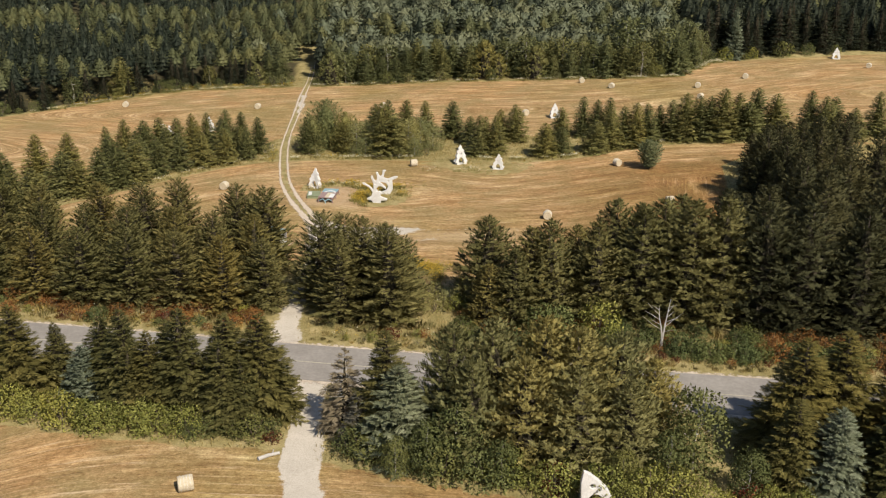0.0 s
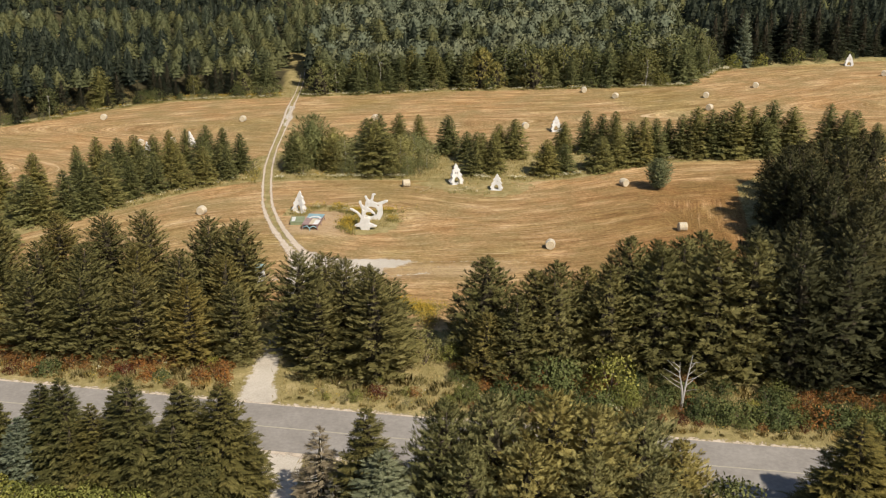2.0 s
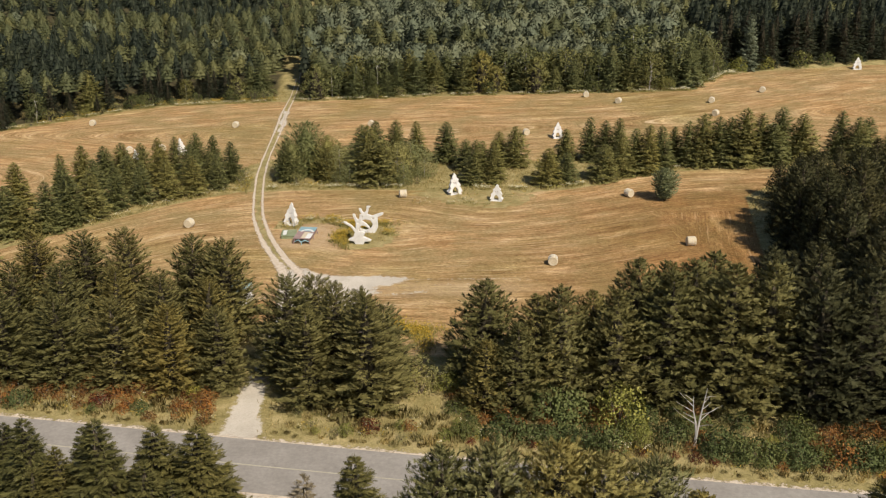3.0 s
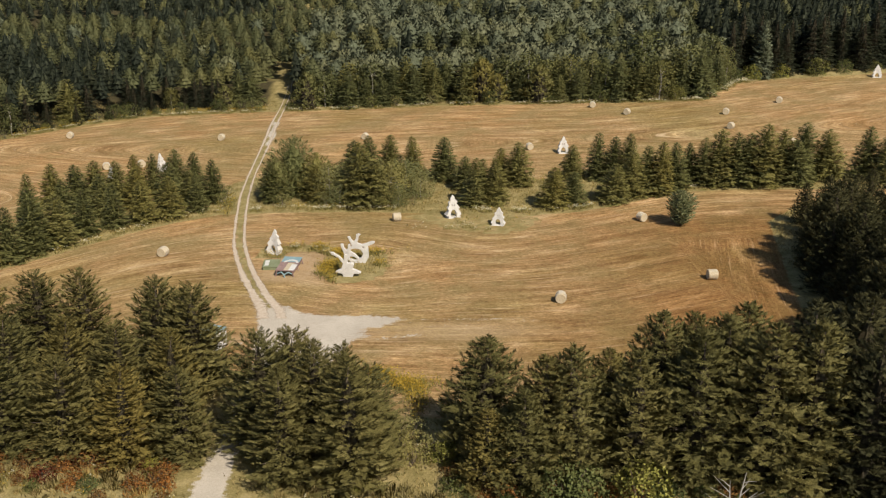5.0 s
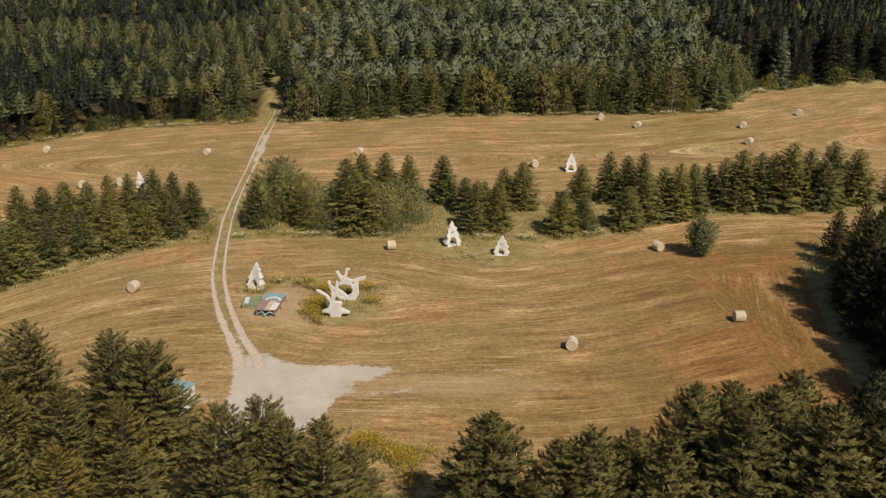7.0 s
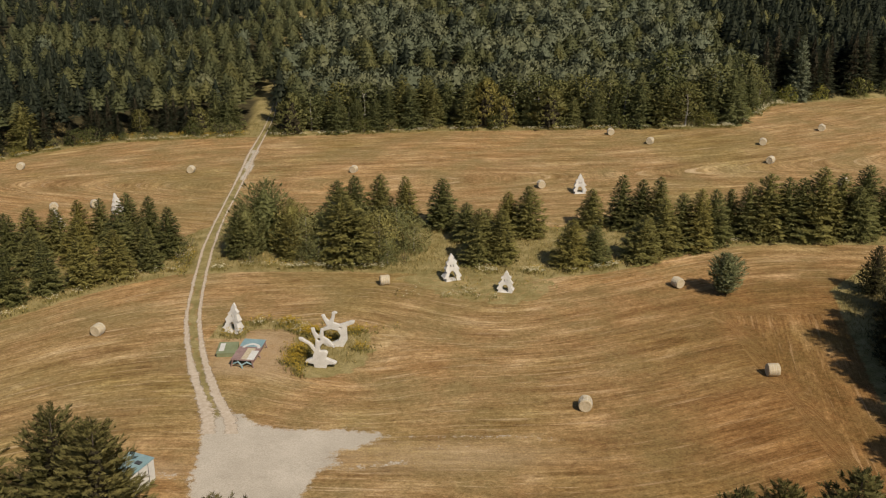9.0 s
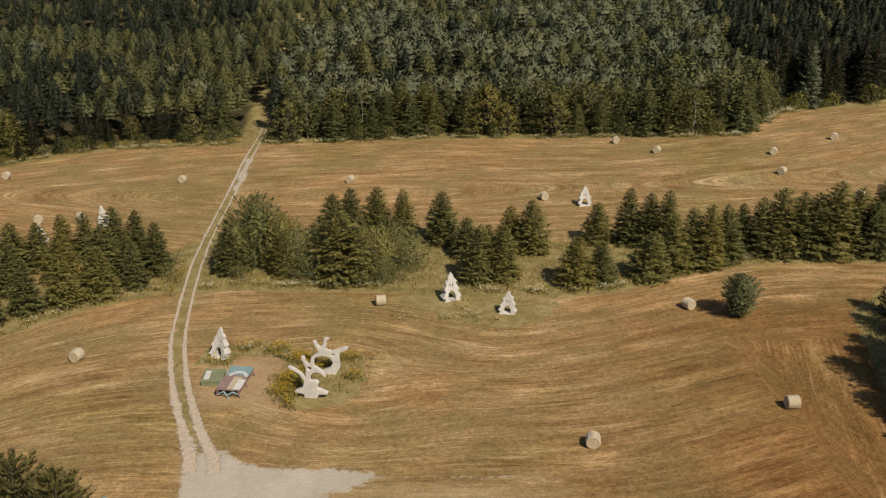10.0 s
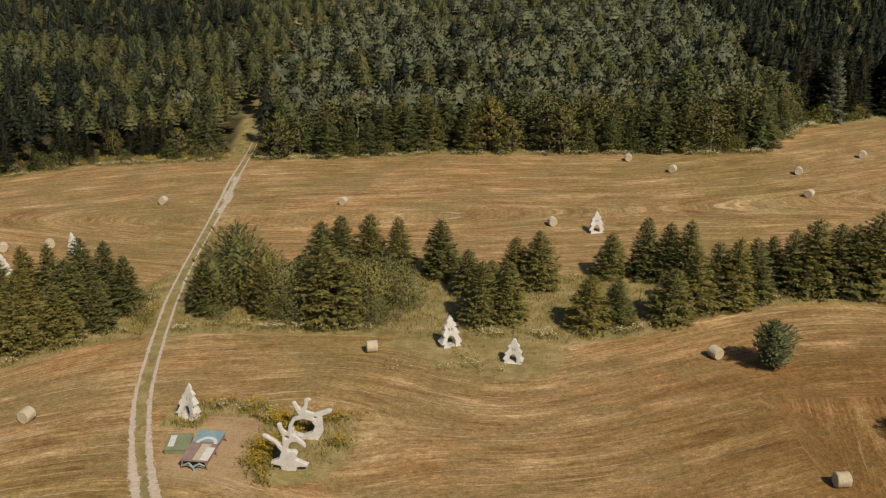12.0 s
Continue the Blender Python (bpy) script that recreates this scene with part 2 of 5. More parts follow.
    dust = mix(t, 0.7, (0.400, 0.285, 0.165), ramp(t, fine, [(0.3, (0.7, 0.7, 0.68)), (0.7, (1.25, 1.25, 1.25))]), "MULTIPLY")
    hay = mix(t, worn, hay, dust)
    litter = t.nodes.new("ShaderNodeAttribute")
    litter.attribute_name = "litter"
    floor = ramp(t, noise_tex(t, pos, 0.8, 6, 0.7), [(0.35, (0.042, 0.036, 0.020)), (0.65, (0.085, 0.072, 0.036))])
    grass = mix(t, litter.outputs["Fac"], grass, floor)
    col = mix(t, w, hay, grass)
    col = mix(t, g, col, stone)
    t.links.new(col, b.inputs["Base Color"])
    bump(t, b, math_node(t, "ADD", line, math_node(t, "MULTIPLY", fine, 0.7)), 0.5, 0.12)
    return m


def foliage(name, dark, mid, light, by_tint=False, gloss=0.65, lace=9.0, thin_share=0.25, comb=0.0):
    """Needles or leaves: colour varies from shoot to shoot and from tree to tree; comb: how much of a toothed spray is needles, the rest is gaps.
    Where nothing is toothed, in the heart of a conifer, there are brown twigs."""
    m, t, b = material(name, gloss)
    b.inputs["Specular IOR Level"].default_value = 0.10
    geo = t.nodes.new("ShaderNodeNewGeometry")
    col = ramp(t, geo.outputs["Random Per Island"], [(0.0, dark), (0.55, mid), (1.0, light)])
    if by_tint:
        n = t.nodes.new("ShaderNodeAttribute")
        n.attribute_name = "tint"
        who = n.outputs["Fac"]
    else:
        who = t.nodes.new("ShaderNodeObjectInfo").outputs["Random"]
    wide = 0.85 if by_tint else 1.1
    tone = ramp(t, who, [(q, tuple(1 + wide * (c - 1) for c in rgb)) for q, rgb in ((0.0, (0.72, 0.76, 0.76)), (0.35, (0.88, 0.92, 0.96)), (0.6, (1.0, 1.0, 1.0)), (0.88, (1.12, 1.07, 0.97)), (1.0, (1.22, 1.12, 0.94)))])
    col = mix(t, 1.0, col, tone, "MULTIPLY")
    fine = noise_tex(t, geo.outputs["Position"], lace, 3, 0.7)
    col = mix(t, 1.0, col, ramp(t, fine, [(0.30, (0.78, 0.78, 0.78) if by_tint else (0.60, 0.60, 0.60)), (0.70, (1.22, 1.22, 1.20) if by_tint else (1.42, 1.42, 1.38))]), "MULTIPLY")
    if comb:
        n = t.nodes.new("ShaderNodeAttribute")
        n.attribute_name = "comb"
        xyz = t.nodes.new("ShaderNodeSeparateXYZ")
        t.links.new(n.outputs["Vector"], xyz.inputs[0])
        twigs = ramp(t, fine, [(0.30, (0.030, 0.026, 0.014)), (0.70, (0.078, 0.064, 0.038))])
        col = mix(t, xyz.outputs[2], twigs, col)
    t.links.new(col, b.inputs["Base Color"])
    thin = node(t, "ShaderNodeBsdfTranslucent")
    t.links.new(col, thin.inputs[0])
    both = node(t, "ShaderNodeMixShader", Fac=thin_share)
    t.links.new(b.outputs[0], both.inputs[1])
    t.links.new(thin.outputs[0], both.inputs[2])
    surface = both.outputs[0]
    if comb:
        tooth = math_node(t, "FRACT", math_node(t, "SUBTRACT", xyz.outputs[0], math_node(t, "MULTIPLY", xyz.outputs[1], 1.1)))
        gap = math_node(t, "MULTIPLY", math_node(t, "GREATER_THAN", tooth, comb), math_node(t, "GREATER_THAN", xyz.outputs[1], 0.14))
        gap = math_node(t, "MULTIPLY", gap, xyz.outputs[2])
        cut = node(t, "ShaderNodeMixShader")
        t.links.new(gap, cut.inputs[0])
        t.links.new(surface, cut.inputs[1])
        t.links.new(node(t, "ShaderNodeBsdfTransparent").outputs[0], cut.inputs[2])
        surface = cut.outputs[0]
    t.links.new(surface, t.nodes["Material Output"].inputs[0])
    return m


def mottled(name, a, b_col, scale=2.0, rough=0.8, rise=0.3, deep=0.02):
    """A surface between two tones, with stains and fine grain."""
    m, t, b = material(name, rough)
    pos = t.nodes.new("ShaderNodeTexCoord").outputs["Object"]
    big = noise_tex(t, pos, scale, 5, 0.65)
    small = noise_tex(t, pos, scale * 9, 4, 0.7)
    col = ramp(t, big, [(0.3, a), (0.7, b_col)])
    col = mix(t, 0.5, col, ramp(t, small, [(0.3, (0.72, 0.71, 0.70)), (0.7, (1.2, 1.2, 1.2))]), "MULTIPLY")
    t.links.new(col, b.inputs["Base Color"])
    bump(t, b, small, rise, deep)
    return m


MEADOW = ground_material()
BARK = mottled("bark", (0.09, 0.065, 0.05), (0.19, 0.15, 0.12), 3.0, 0.9, 0.6)
PALE_BARK = mottled("grey_bark", (0.30, 0.27, 0.23), (0.46, 0.43, 0.39), 3.0, 0.85, 0.4)

def rut_material():
    """Pale gravel that breaks up into the grass beside it."""
    m, t, b = material("rut_gravel", 0.95)
    pos = t.nodes.new("ShaderNodeNewGeometry").outputs["Position"]
    n = t.nodes.new("ShaderNodeAttribute")
    n.attribute_name = "core"
    col = ramp(t, noise_tex(t, pos, 2.5, 5, 0.75), [(0.3, (0.38, 0.300, 0.215)), (0.7, (0.58, 0.490, 0.385))])
    t.links.new(col, b.inputs["Base Color"])
    keep = math_node(t, "ADD", n.outputs["Fac"], math_node(t, "MULTIPLY", math_node(t, "SUBTRACT", noise_tex(t, pos, 2.0, 7, 0.85), 0.5), 2.7))
    cut = node(t, "ShaderNodeMixShader")
    t.links.new(ramp(t, keep, [(0.42, (0, 0, 0)), (0.58, (1, 1, 1))]), cut.inputs[0])
    t.links.new(node(t, "ShaderNodeBsdfTransparent").outputs[0], cut.inputs[1])
    t.links.new(b.outputs[0], cut.inputs[2])
    t.links.new(cut.outputs[0], t.nodes["Material Output"].inputs[0])
    return m


RUT = rut_material()
SPRUCE = foliage("spruce_needles", (0.062, 0.056, 0.017), (0.106, 0.095, 0.030), (0.165, 0.142, 0.048), comb=0.58)
EDGE_NEEDLES = foliage("edge_spruce_needles", (0.096, 0.097, 0.034), (0.144, 0.142, 0.053), (0.198, 0.190, 0.075), comb=0.58)
ROUND_NEEDLES = foliage("blue_green_needles", (0.104, 0.118, 0.058), (0.164, 0.180, 0.094), (0.232, 0.247, 0.140), comb=0.58)
DRY_NEEDLES = foliage("withered_needles", (0.130, 0.108, 0.072), (0.185, 0.157, 0.110), (0.250, 0.216, 0.158), comb=0.58)
STRIP_NEEDLES = foliage("strip_spruce_needles", (0.112, 0.104, 0.034), (0.178, 0.166, 0.056), (0.258, 0.237, 0.089), comb=0.58)
BRIGHT_LEAF = foliage("bright_green_leaves", (0.100, 0.106, 0.034), (0.142, 0.146, 0.048), (0.190, 0.190, 0.068))
# dark-green pine, dimmed further to put the view's right-edge falloff into the colour
TALL_NEEDLES = foliage("dimmed_dark_pine_needles", (0.042, 0.039, 0.016), (0.066, 0.061, 0.025), (0.104, 0.095, 0.041), comb=0.58)
PINE = foliage("pine_needles", (0.104, 0.090, 0.030), (0.156, 0.134, 0.045), (0.212, 0.180, 0.066), comb=0.58)
ROAD_NEEDLES = foliage("olive_brown_needles", (0.136, 0.122, 0.045), (0.198, 0.177, 0.066), (0.265, 0.235, 0.093), comb=0.58)
BLUE_SPRUCE = foliage("blue_spruce_needles", (0.100, 0.112, 0.066), (0.160, 0.174, 0.108), (0.230, 0.244, 0.160), comb=0.58)
LEAF = foliage("green_leaves", (0.108, 0.108, 0.038), (0.145, 0.143, 0.052), (0.186, 0.180, 0.070))
OLIVE_NEEDLES = foliage("olive_pine_needles", (0.150, 0.146, 0.052), (0.215, 0.208, 0.078), (0.290, 0.276, 0.112), comb=0.58)
OLIVE_LEAF = foliage("olive_leaves", (0.175, 0.166, 0.062), (0.225, 0.214, 0.082), (0.280, 0.264, 0.108))
DARK_SPRUCE = foliage("dark_spruce_needles", (0.020, 0.023, 0.012), (0.036, 0.040, 0.021), (0.066, 0.069, 0.038), comb=0.58)
BUSH_LEAF = foliage("dark_green_leaves", (0.092, 0.108, 0.036), (0.122, 0.138, 0.047), (0.156, 0.168, 0.062))
LIME_LEAF = foliage("yellow_green_leaves", (0.180, 0.178, 0.040), (0.250, 0.242, 0.058), (0.320, 0.302, 0.084))
ORANGE_LEAF = foliage("orange_leaves", (0.15, 0.066, 0.022), (0.26, 0.118, 0.035), (0.36, 0.19, 0.060))
RED_LEAF = foliage("red_leaves", (0.085, 0.022, 0.012), (0.150, 0.040, 0.020), (0.22, 0.085, 0.035))
WOOD_PINE = foliage("forest_pine", (0.074, 0.076, 0.031), (0.096, 0.098, 0.041), (0.122, 0.122, 0.054), True, lace=3.0, comb=0.72, thin_share=0.10)
WOOD_PALE = foliage("forest_pale_pine", (0.100, 0.108, 0.062), (0.124, 0.133, 0.079), (0.152, 0.162, 0.100), True, lace=3.0, comb=0.72, thin_share=0.08)
# dark spruce green, lowered further to hold the corner dimming in its colour
WOOD_SPRUCE = foliage("forest_spruce", (0.015, 0.019, 0.011), (0.030, 0.036, 0.021), (0.058, 0.064, 0.039), True, lace=3.0, comb=0.72)
GRASS = foliage("tall_grass", (0.135, 0.110, 0.035), (0.245, 0.190, 0.070), (0.37, 0.285, 0.13))
STEM = foliage("flower_stalks", (0.120, 0.112, 0.040), (0.165, 0.153, 0.058), (0.220, 0.200, 0.080))
ASPHALT = mottled("asphalt", (0.215, 0.192, 0.165), (0.285, 0.258, 0.224), 0.35, 0.9, 0.2, 0.01)
LINE_PAINT = mottled("worn_line_paint", (0.30, 0.27, 0.20), (0.42, 0.38, 0.29), 1.5, 0.8)
STRAW = mottled("straw", (0.42, 0.345, 0.225), (0.57, 0.49, 0.355), 5.0, 0.9, 0.8, 0.04)
CONCRETE = mottled("pale_concrete", (0.47, 0.445, 0.405), (0.62, 0.595, 0.55), 1.2, 0.9, 0.35)
GREEN_PAINT = mottled("green_paint", (0.17, 0.19, 0.10), (0.23, 0.255, 0.15), 1.5, 0.7)
BLUE_PAINT = mottled("blue_paint", (0.17, 0.27, 0.29), (0.26, 0.36, 0.37), 1.5, 0.65)
MAROON_PAINT = mottled("maroon_paint", (0.22, 0.14, 0.125), (0.32, 0.225, 0.20), 1.5, 0.7)
WHITE_PAINT = mottled("white_paint", (0.52, 0.505, 0.47), (0.66, 0.645, 0.60), 1.0, 0.6, 0.15)
DARK_METAL = mottled("dark_metal", (0.04, 0.04, 0.045), (0.09, 0.09, 0.09), 2.0, 0.5)
RUBBER = mottled("rubber", (0.02, 0.02, 0.02), (0.05, 0.05, 0.05), 2.0, 0.9)
YELLOW_BLOOM = foliage("goldenrod_bloom", (0.20, 0.145, 0.02), (0.32, 0.225, 0.03), (0.42, 0.31, 0.06), lace=3.0)
WHITE_BLOOM = foliage("white_bloom", (0.40, 0.365, 0.24), (0.54, 0.495, 0.34), (0.66, 0.61, 0.44), lace=3.0)


# ---- mesh helpers ----
def part(name, bm, mat, parent=None, label=""):
    """Links a bmesh as one mesh object, under a thing or a part."""
    me = bpy.data.meshes.new(name)
    bm.to_mesh(me)
    bm.free()
    me.materials.append(mat)
    ob = new(name, me)
    ob.parent = parent
    if label:
        tagged(ob, label)
    return ob


def solid(name, verts, faces, mats, parent=None, tint=None, normals=None, comb=None):
    """One mesh object from arrays of vertices and of faces with four corners."""
    me = bpy.data.meshes.new(name)
    n, k = len(verts), len(faces)
    c = faces.shape[1]
    me.vertices.add(n)
    me.vertices.foreach_set("co", np.ascontiguousarray(verts, np.float32).ravel())
    me.loops.add(k * c)
    me.loops.foreach_set("vertex_index", np.ascontiguousarray(faces, np.int32).ravel())
    me.polygons.add(k)
    me.polygons.foreach_set("loop_start", np.arange(0, k * c, c, dtype=np.int32))
    if tint is not None:
        a = me.attributes.new("tint", "FLOAT", "POINT")
        a.data.foreach_set("value", np.ascontiguousarray(tint, np.float32))
    if comb is not None:
        a = me.attributes.new("comb", "FLOAT_VECTOR", "POINT")
        a.data.foreach_set("vector", np.ascontiguousarray(comb, np.float32).ravel())
    for m in mats if isinstance(mats, (list, tuple)) else [mats]:
        me.materials.append(m)
    me.update(calc_edges=True)
    if normals is not None:
        me.polygons.foreach_set("use_smooth", np.ones(k, bool))
        me.normals_split_custom_set_from_vertices(np.ascontiguousarray(normals, np.float32))
    ob = new(name, me)
    ob.parent = parent
    return ob


def box(bm, size, at=(0, 0, 0), turn=None, bevel=0.0):
    """A box of that size, its centre at that place."""
    m = Matrix.Translation(at) @ (turn if turn else Matrix.Identity(4)) @ Matrix.Diagonal((*size, 1))
    made = bmesh.ops.create_cube(bm, size=1, matrix=m)["verts"]
    if bevel:
        edges = list({e for v in made for e in v.link_edges})
        bmesh.ops.bevel(bm, geom=edges, offset=bevel, segments=2, affect="EDGES")


def tube(bm, pts, radii, sides=7):
    """A round limb through points, with a radius at each."""
    rings = []
    for i, (p, r) in enumerate(zip(pts, radii)):
        p = Vector(p)
        d = (Vector(pts[min(i + 1, len(pts) - 1)]) - Vector(pts[max(i - 1, 0)])).normalized()
        q = d.to_track_quat("Z", "Y")
        rings.append([bm.verts.new(p + q @ Vector((r * math.cos(a), r * math.sin(a), 0))) for a in (2 * math.pi * k / sides for k in range(sides))])
    for a, b in zip(rings[:-1], rings[1:]):
        for k in range(sides):
            bm.faces.new((a[k], a[(k + 1) % sides], b[(k + 1) % sides], b[k]))
    bm.faces.new(rings[0][::-1])
    bm.faces.new(rings[-1])


def facing(quads, face_way, rng, own=0.40, rough=0.22, teeth=None):
    """Turns each diamond's front outwards and softens its normals towards that way. Returns vertices, faces, normals
    and the comb: how far along the spray in teeth, how far across, and 1 where it is toothed."""
    n = len(quads)
    g = np.cross(quads[:, 1] - quads[:, 3], quads[:, 2] - quads[:, 0])
    g /= np.maximum(np.linalg.norm(g, axis=1, keepdims=True), 1e-9)
    w = face_way / np.maximum(np.linalg.norm(face_way, axis=1, keepdims=True), 1e-6)
    back = (g * w).sum(1) < 0
    quads[back] = quads[back][:, [0, 3, 2, 1]]
    g[back] *= -1
    m = w * (1 - own) + g * own + rng.normal(0, rough, (n, 3))
    m /= np.maximum(np.linalg.norm(m, axis=1, keepdims=True), 1e-6)
    comb = np.zeros((n, 4, 3))
    if teeth is not None:
        comb[:, :, 0] = teeth[:, None] * (0, 0.5, 1, 0.5)
        comb[:, :, 1], comb[:, :, 2] = (0, 1, 0, 1), 1
    return quads.reshape(-1, 3), np.arange(4 * n).reshape(n, 4), np.repeat(m, 4, 0), comb.reshape(-1, 3)


def blades(p, d, length, width, rng, fold=0.12, out=None, own=0.28):
    """Leaf-shaped diamonds from points p along the ways d, facing out."""
    n = len(p)
    d = d / np.maximum(np.linalg.norm(d, axis=1, keepdims=True), 1e-6)
    side = np.cross(d, rng.normal(size=(n, 3)))
    side /= np.maximum(np.linalg.norm(side, axis=1, keepdims=True), 1e-6)
    up = np.cross(side, d)
    length, width = np.broadcast_to(length, n)[:, None], np.broadcast_to(width, n)[:, None]
    mid = p + d * length * 0.5 + up * length * fold
    return facing(np.stack([p, mid + side * width * 0.5, p + d * length, mid - side * width * 0.5], 1), out, rng, own, 0.57 * own)


def flat_blades(p, d, length, width, rng, out, roll=0.45, own=0.4, pitch=0.11):
    """Diamonds that lie nearly level, like the sprays of a spruce bough."""
    n = len(p)
    d = d / np.maximum(np.linalg.norm(d, axis=1, keepdims=True), 1e-6)
    side = np.cross(d, np.array([0, 0, 1.0]) + rng.normal(0, roll, (n, 3)))
    side /= np.maximum(np.linalg.norm(side, axis=1, keepdims=True), 1e-6)
    up = np.cross(side, d)
    length, width = np.broadcast_to(length, n)[:, None], np.broadcast_to(width, n)[:, None]
    mid = p + d * length * 0.45 + up * length * 0.10
    return facing(np.stack([p, mid + side * width * 0.5, p + d * length, mid - side * width * 0.5], 1), out, rng, own, 0.5 * own, np.maximum(3, np.round(length[:, 0] / pitch)))


def cone(bend=0.9, foot=0.8):
    """How far boughs reach, from the foot (0) to the tip (1): a cone with a drawn-in hem."""
    return lambda q: (1 - q) ** bend * (foot + (1 - foot) * np.minimum(1, q / 0.12))


def dome(taper=1.6, foot=0.7, swell=0.25):
    """The same for a rounded crown."""
    return lambda q: np.maximum(0.0, 1 - q ** taper) ** 0.85 * (foot + (1 - foot) * np.minimum(1, q / swell))


def bough_crown(h, r, reach_at, levels, boughs, pairs, rng, low=0.03, rise=(-0.35, 0.5), curl=0.0, fan=0.42, slim=0.30, lift=0.0, roll=0.4, jut=0.18, least=0.22, own=0.45, pitch=0.11, stray=0.0):
    """Boughs in a spiral round the stem, each a frond of side sprays that shorten towards its tip.
    rise: the boughs' slope at the foot and at the tip of the tree; curl: how far their ends bend upwards; stray: how freely the sprays point."""
    grid = np.linspace(0, 0.99, 200)
    share = np.cumsum(0.30 + 0.70 * reach_at(grid))
    n = int(levels * boughs * 0.75)
    q = np.interp((np.arange(n) + rng.uniform(0, 1, n)) / n * share[-1], share, grid)
    a = 2.39996 * np.arange(n) + rng.normal(0, 0.25, n)
    lop = rng.uniform(0, 6.28)
    reach = r * reach_at(q) * rng.uniform(1 - jut, 1 + 0.8 * jut, len(q)) * (1 + 0.10 * np.cos(a - lop + 3 * q)) + 0.10
    slope = rise[0] + (rise[1] - rise[0]) * q + rng.normal(0, 0.09, len(q))
    z0 = h * (low + (0.975 - low) * q)
    out = np.stack([np.cos(a), np.sin(a), 0 * a], 1)
    across = np.stack([-np.sin(a), np.cos(a), 0 * a], 1)
    up = np.array([0, 0, 1.0])
    P, D, L, W, O = [], [], [], [], []
    for j in range(pairs + 1):
        tip = j == pairs
        for sign in ((0,) if tip else (-1, 1)):
            s = np.full(len(q), 0.80) if tip else 0.20 + 0.76 * (j + rng.uniform(0.1, 0.9, len(q))) / pairs
            bend = slope + 2 * curl * s
            P.append(out * (reach * s)[:, None] + up * (z0 + reach * (slope * s + curl * s * s))[:, None])
            spread = (0.15 if tip else 1.0) * rng.uniform(0.55, 1.15, len(q))
            D.append(out + across * (sign * spread)[:, None] + up * (bend + lift + rng.normal(0, 0.14, len(q)))[:, None] + rng.normal(0, 1, (len(q), 3)) * stray)
            length = reach * (0.30 if tip else fan) * (1.15 - 0.75 * s) * rng.uniform(0.75, 1.25, len(q)) + least
            L.append(length)
            W.append(np.clip(length * slim, 0.10, 0.60))
            O.append(out * 0.55 + across * (0.25 * sign) + up * 0.75)
    for k in range(5):
        e = np.array([math.cos(1.257 * k), math.sin(1.257 * k), 0.0])
        P.append(np.array([[0, 0, h * 0.93]])), D.append((e * 0.16 + up)[None]), L.append(np.array([h * 0.075])), W.append(np.array([0.10])), O.append((e + 0.5 * up)[None])
    return flat_blades(np.concatenate(P), np.concatenate(D), np.concatenate(L), np.concatenate(W), rng, np.concatenate(O), roll, own, pitch)


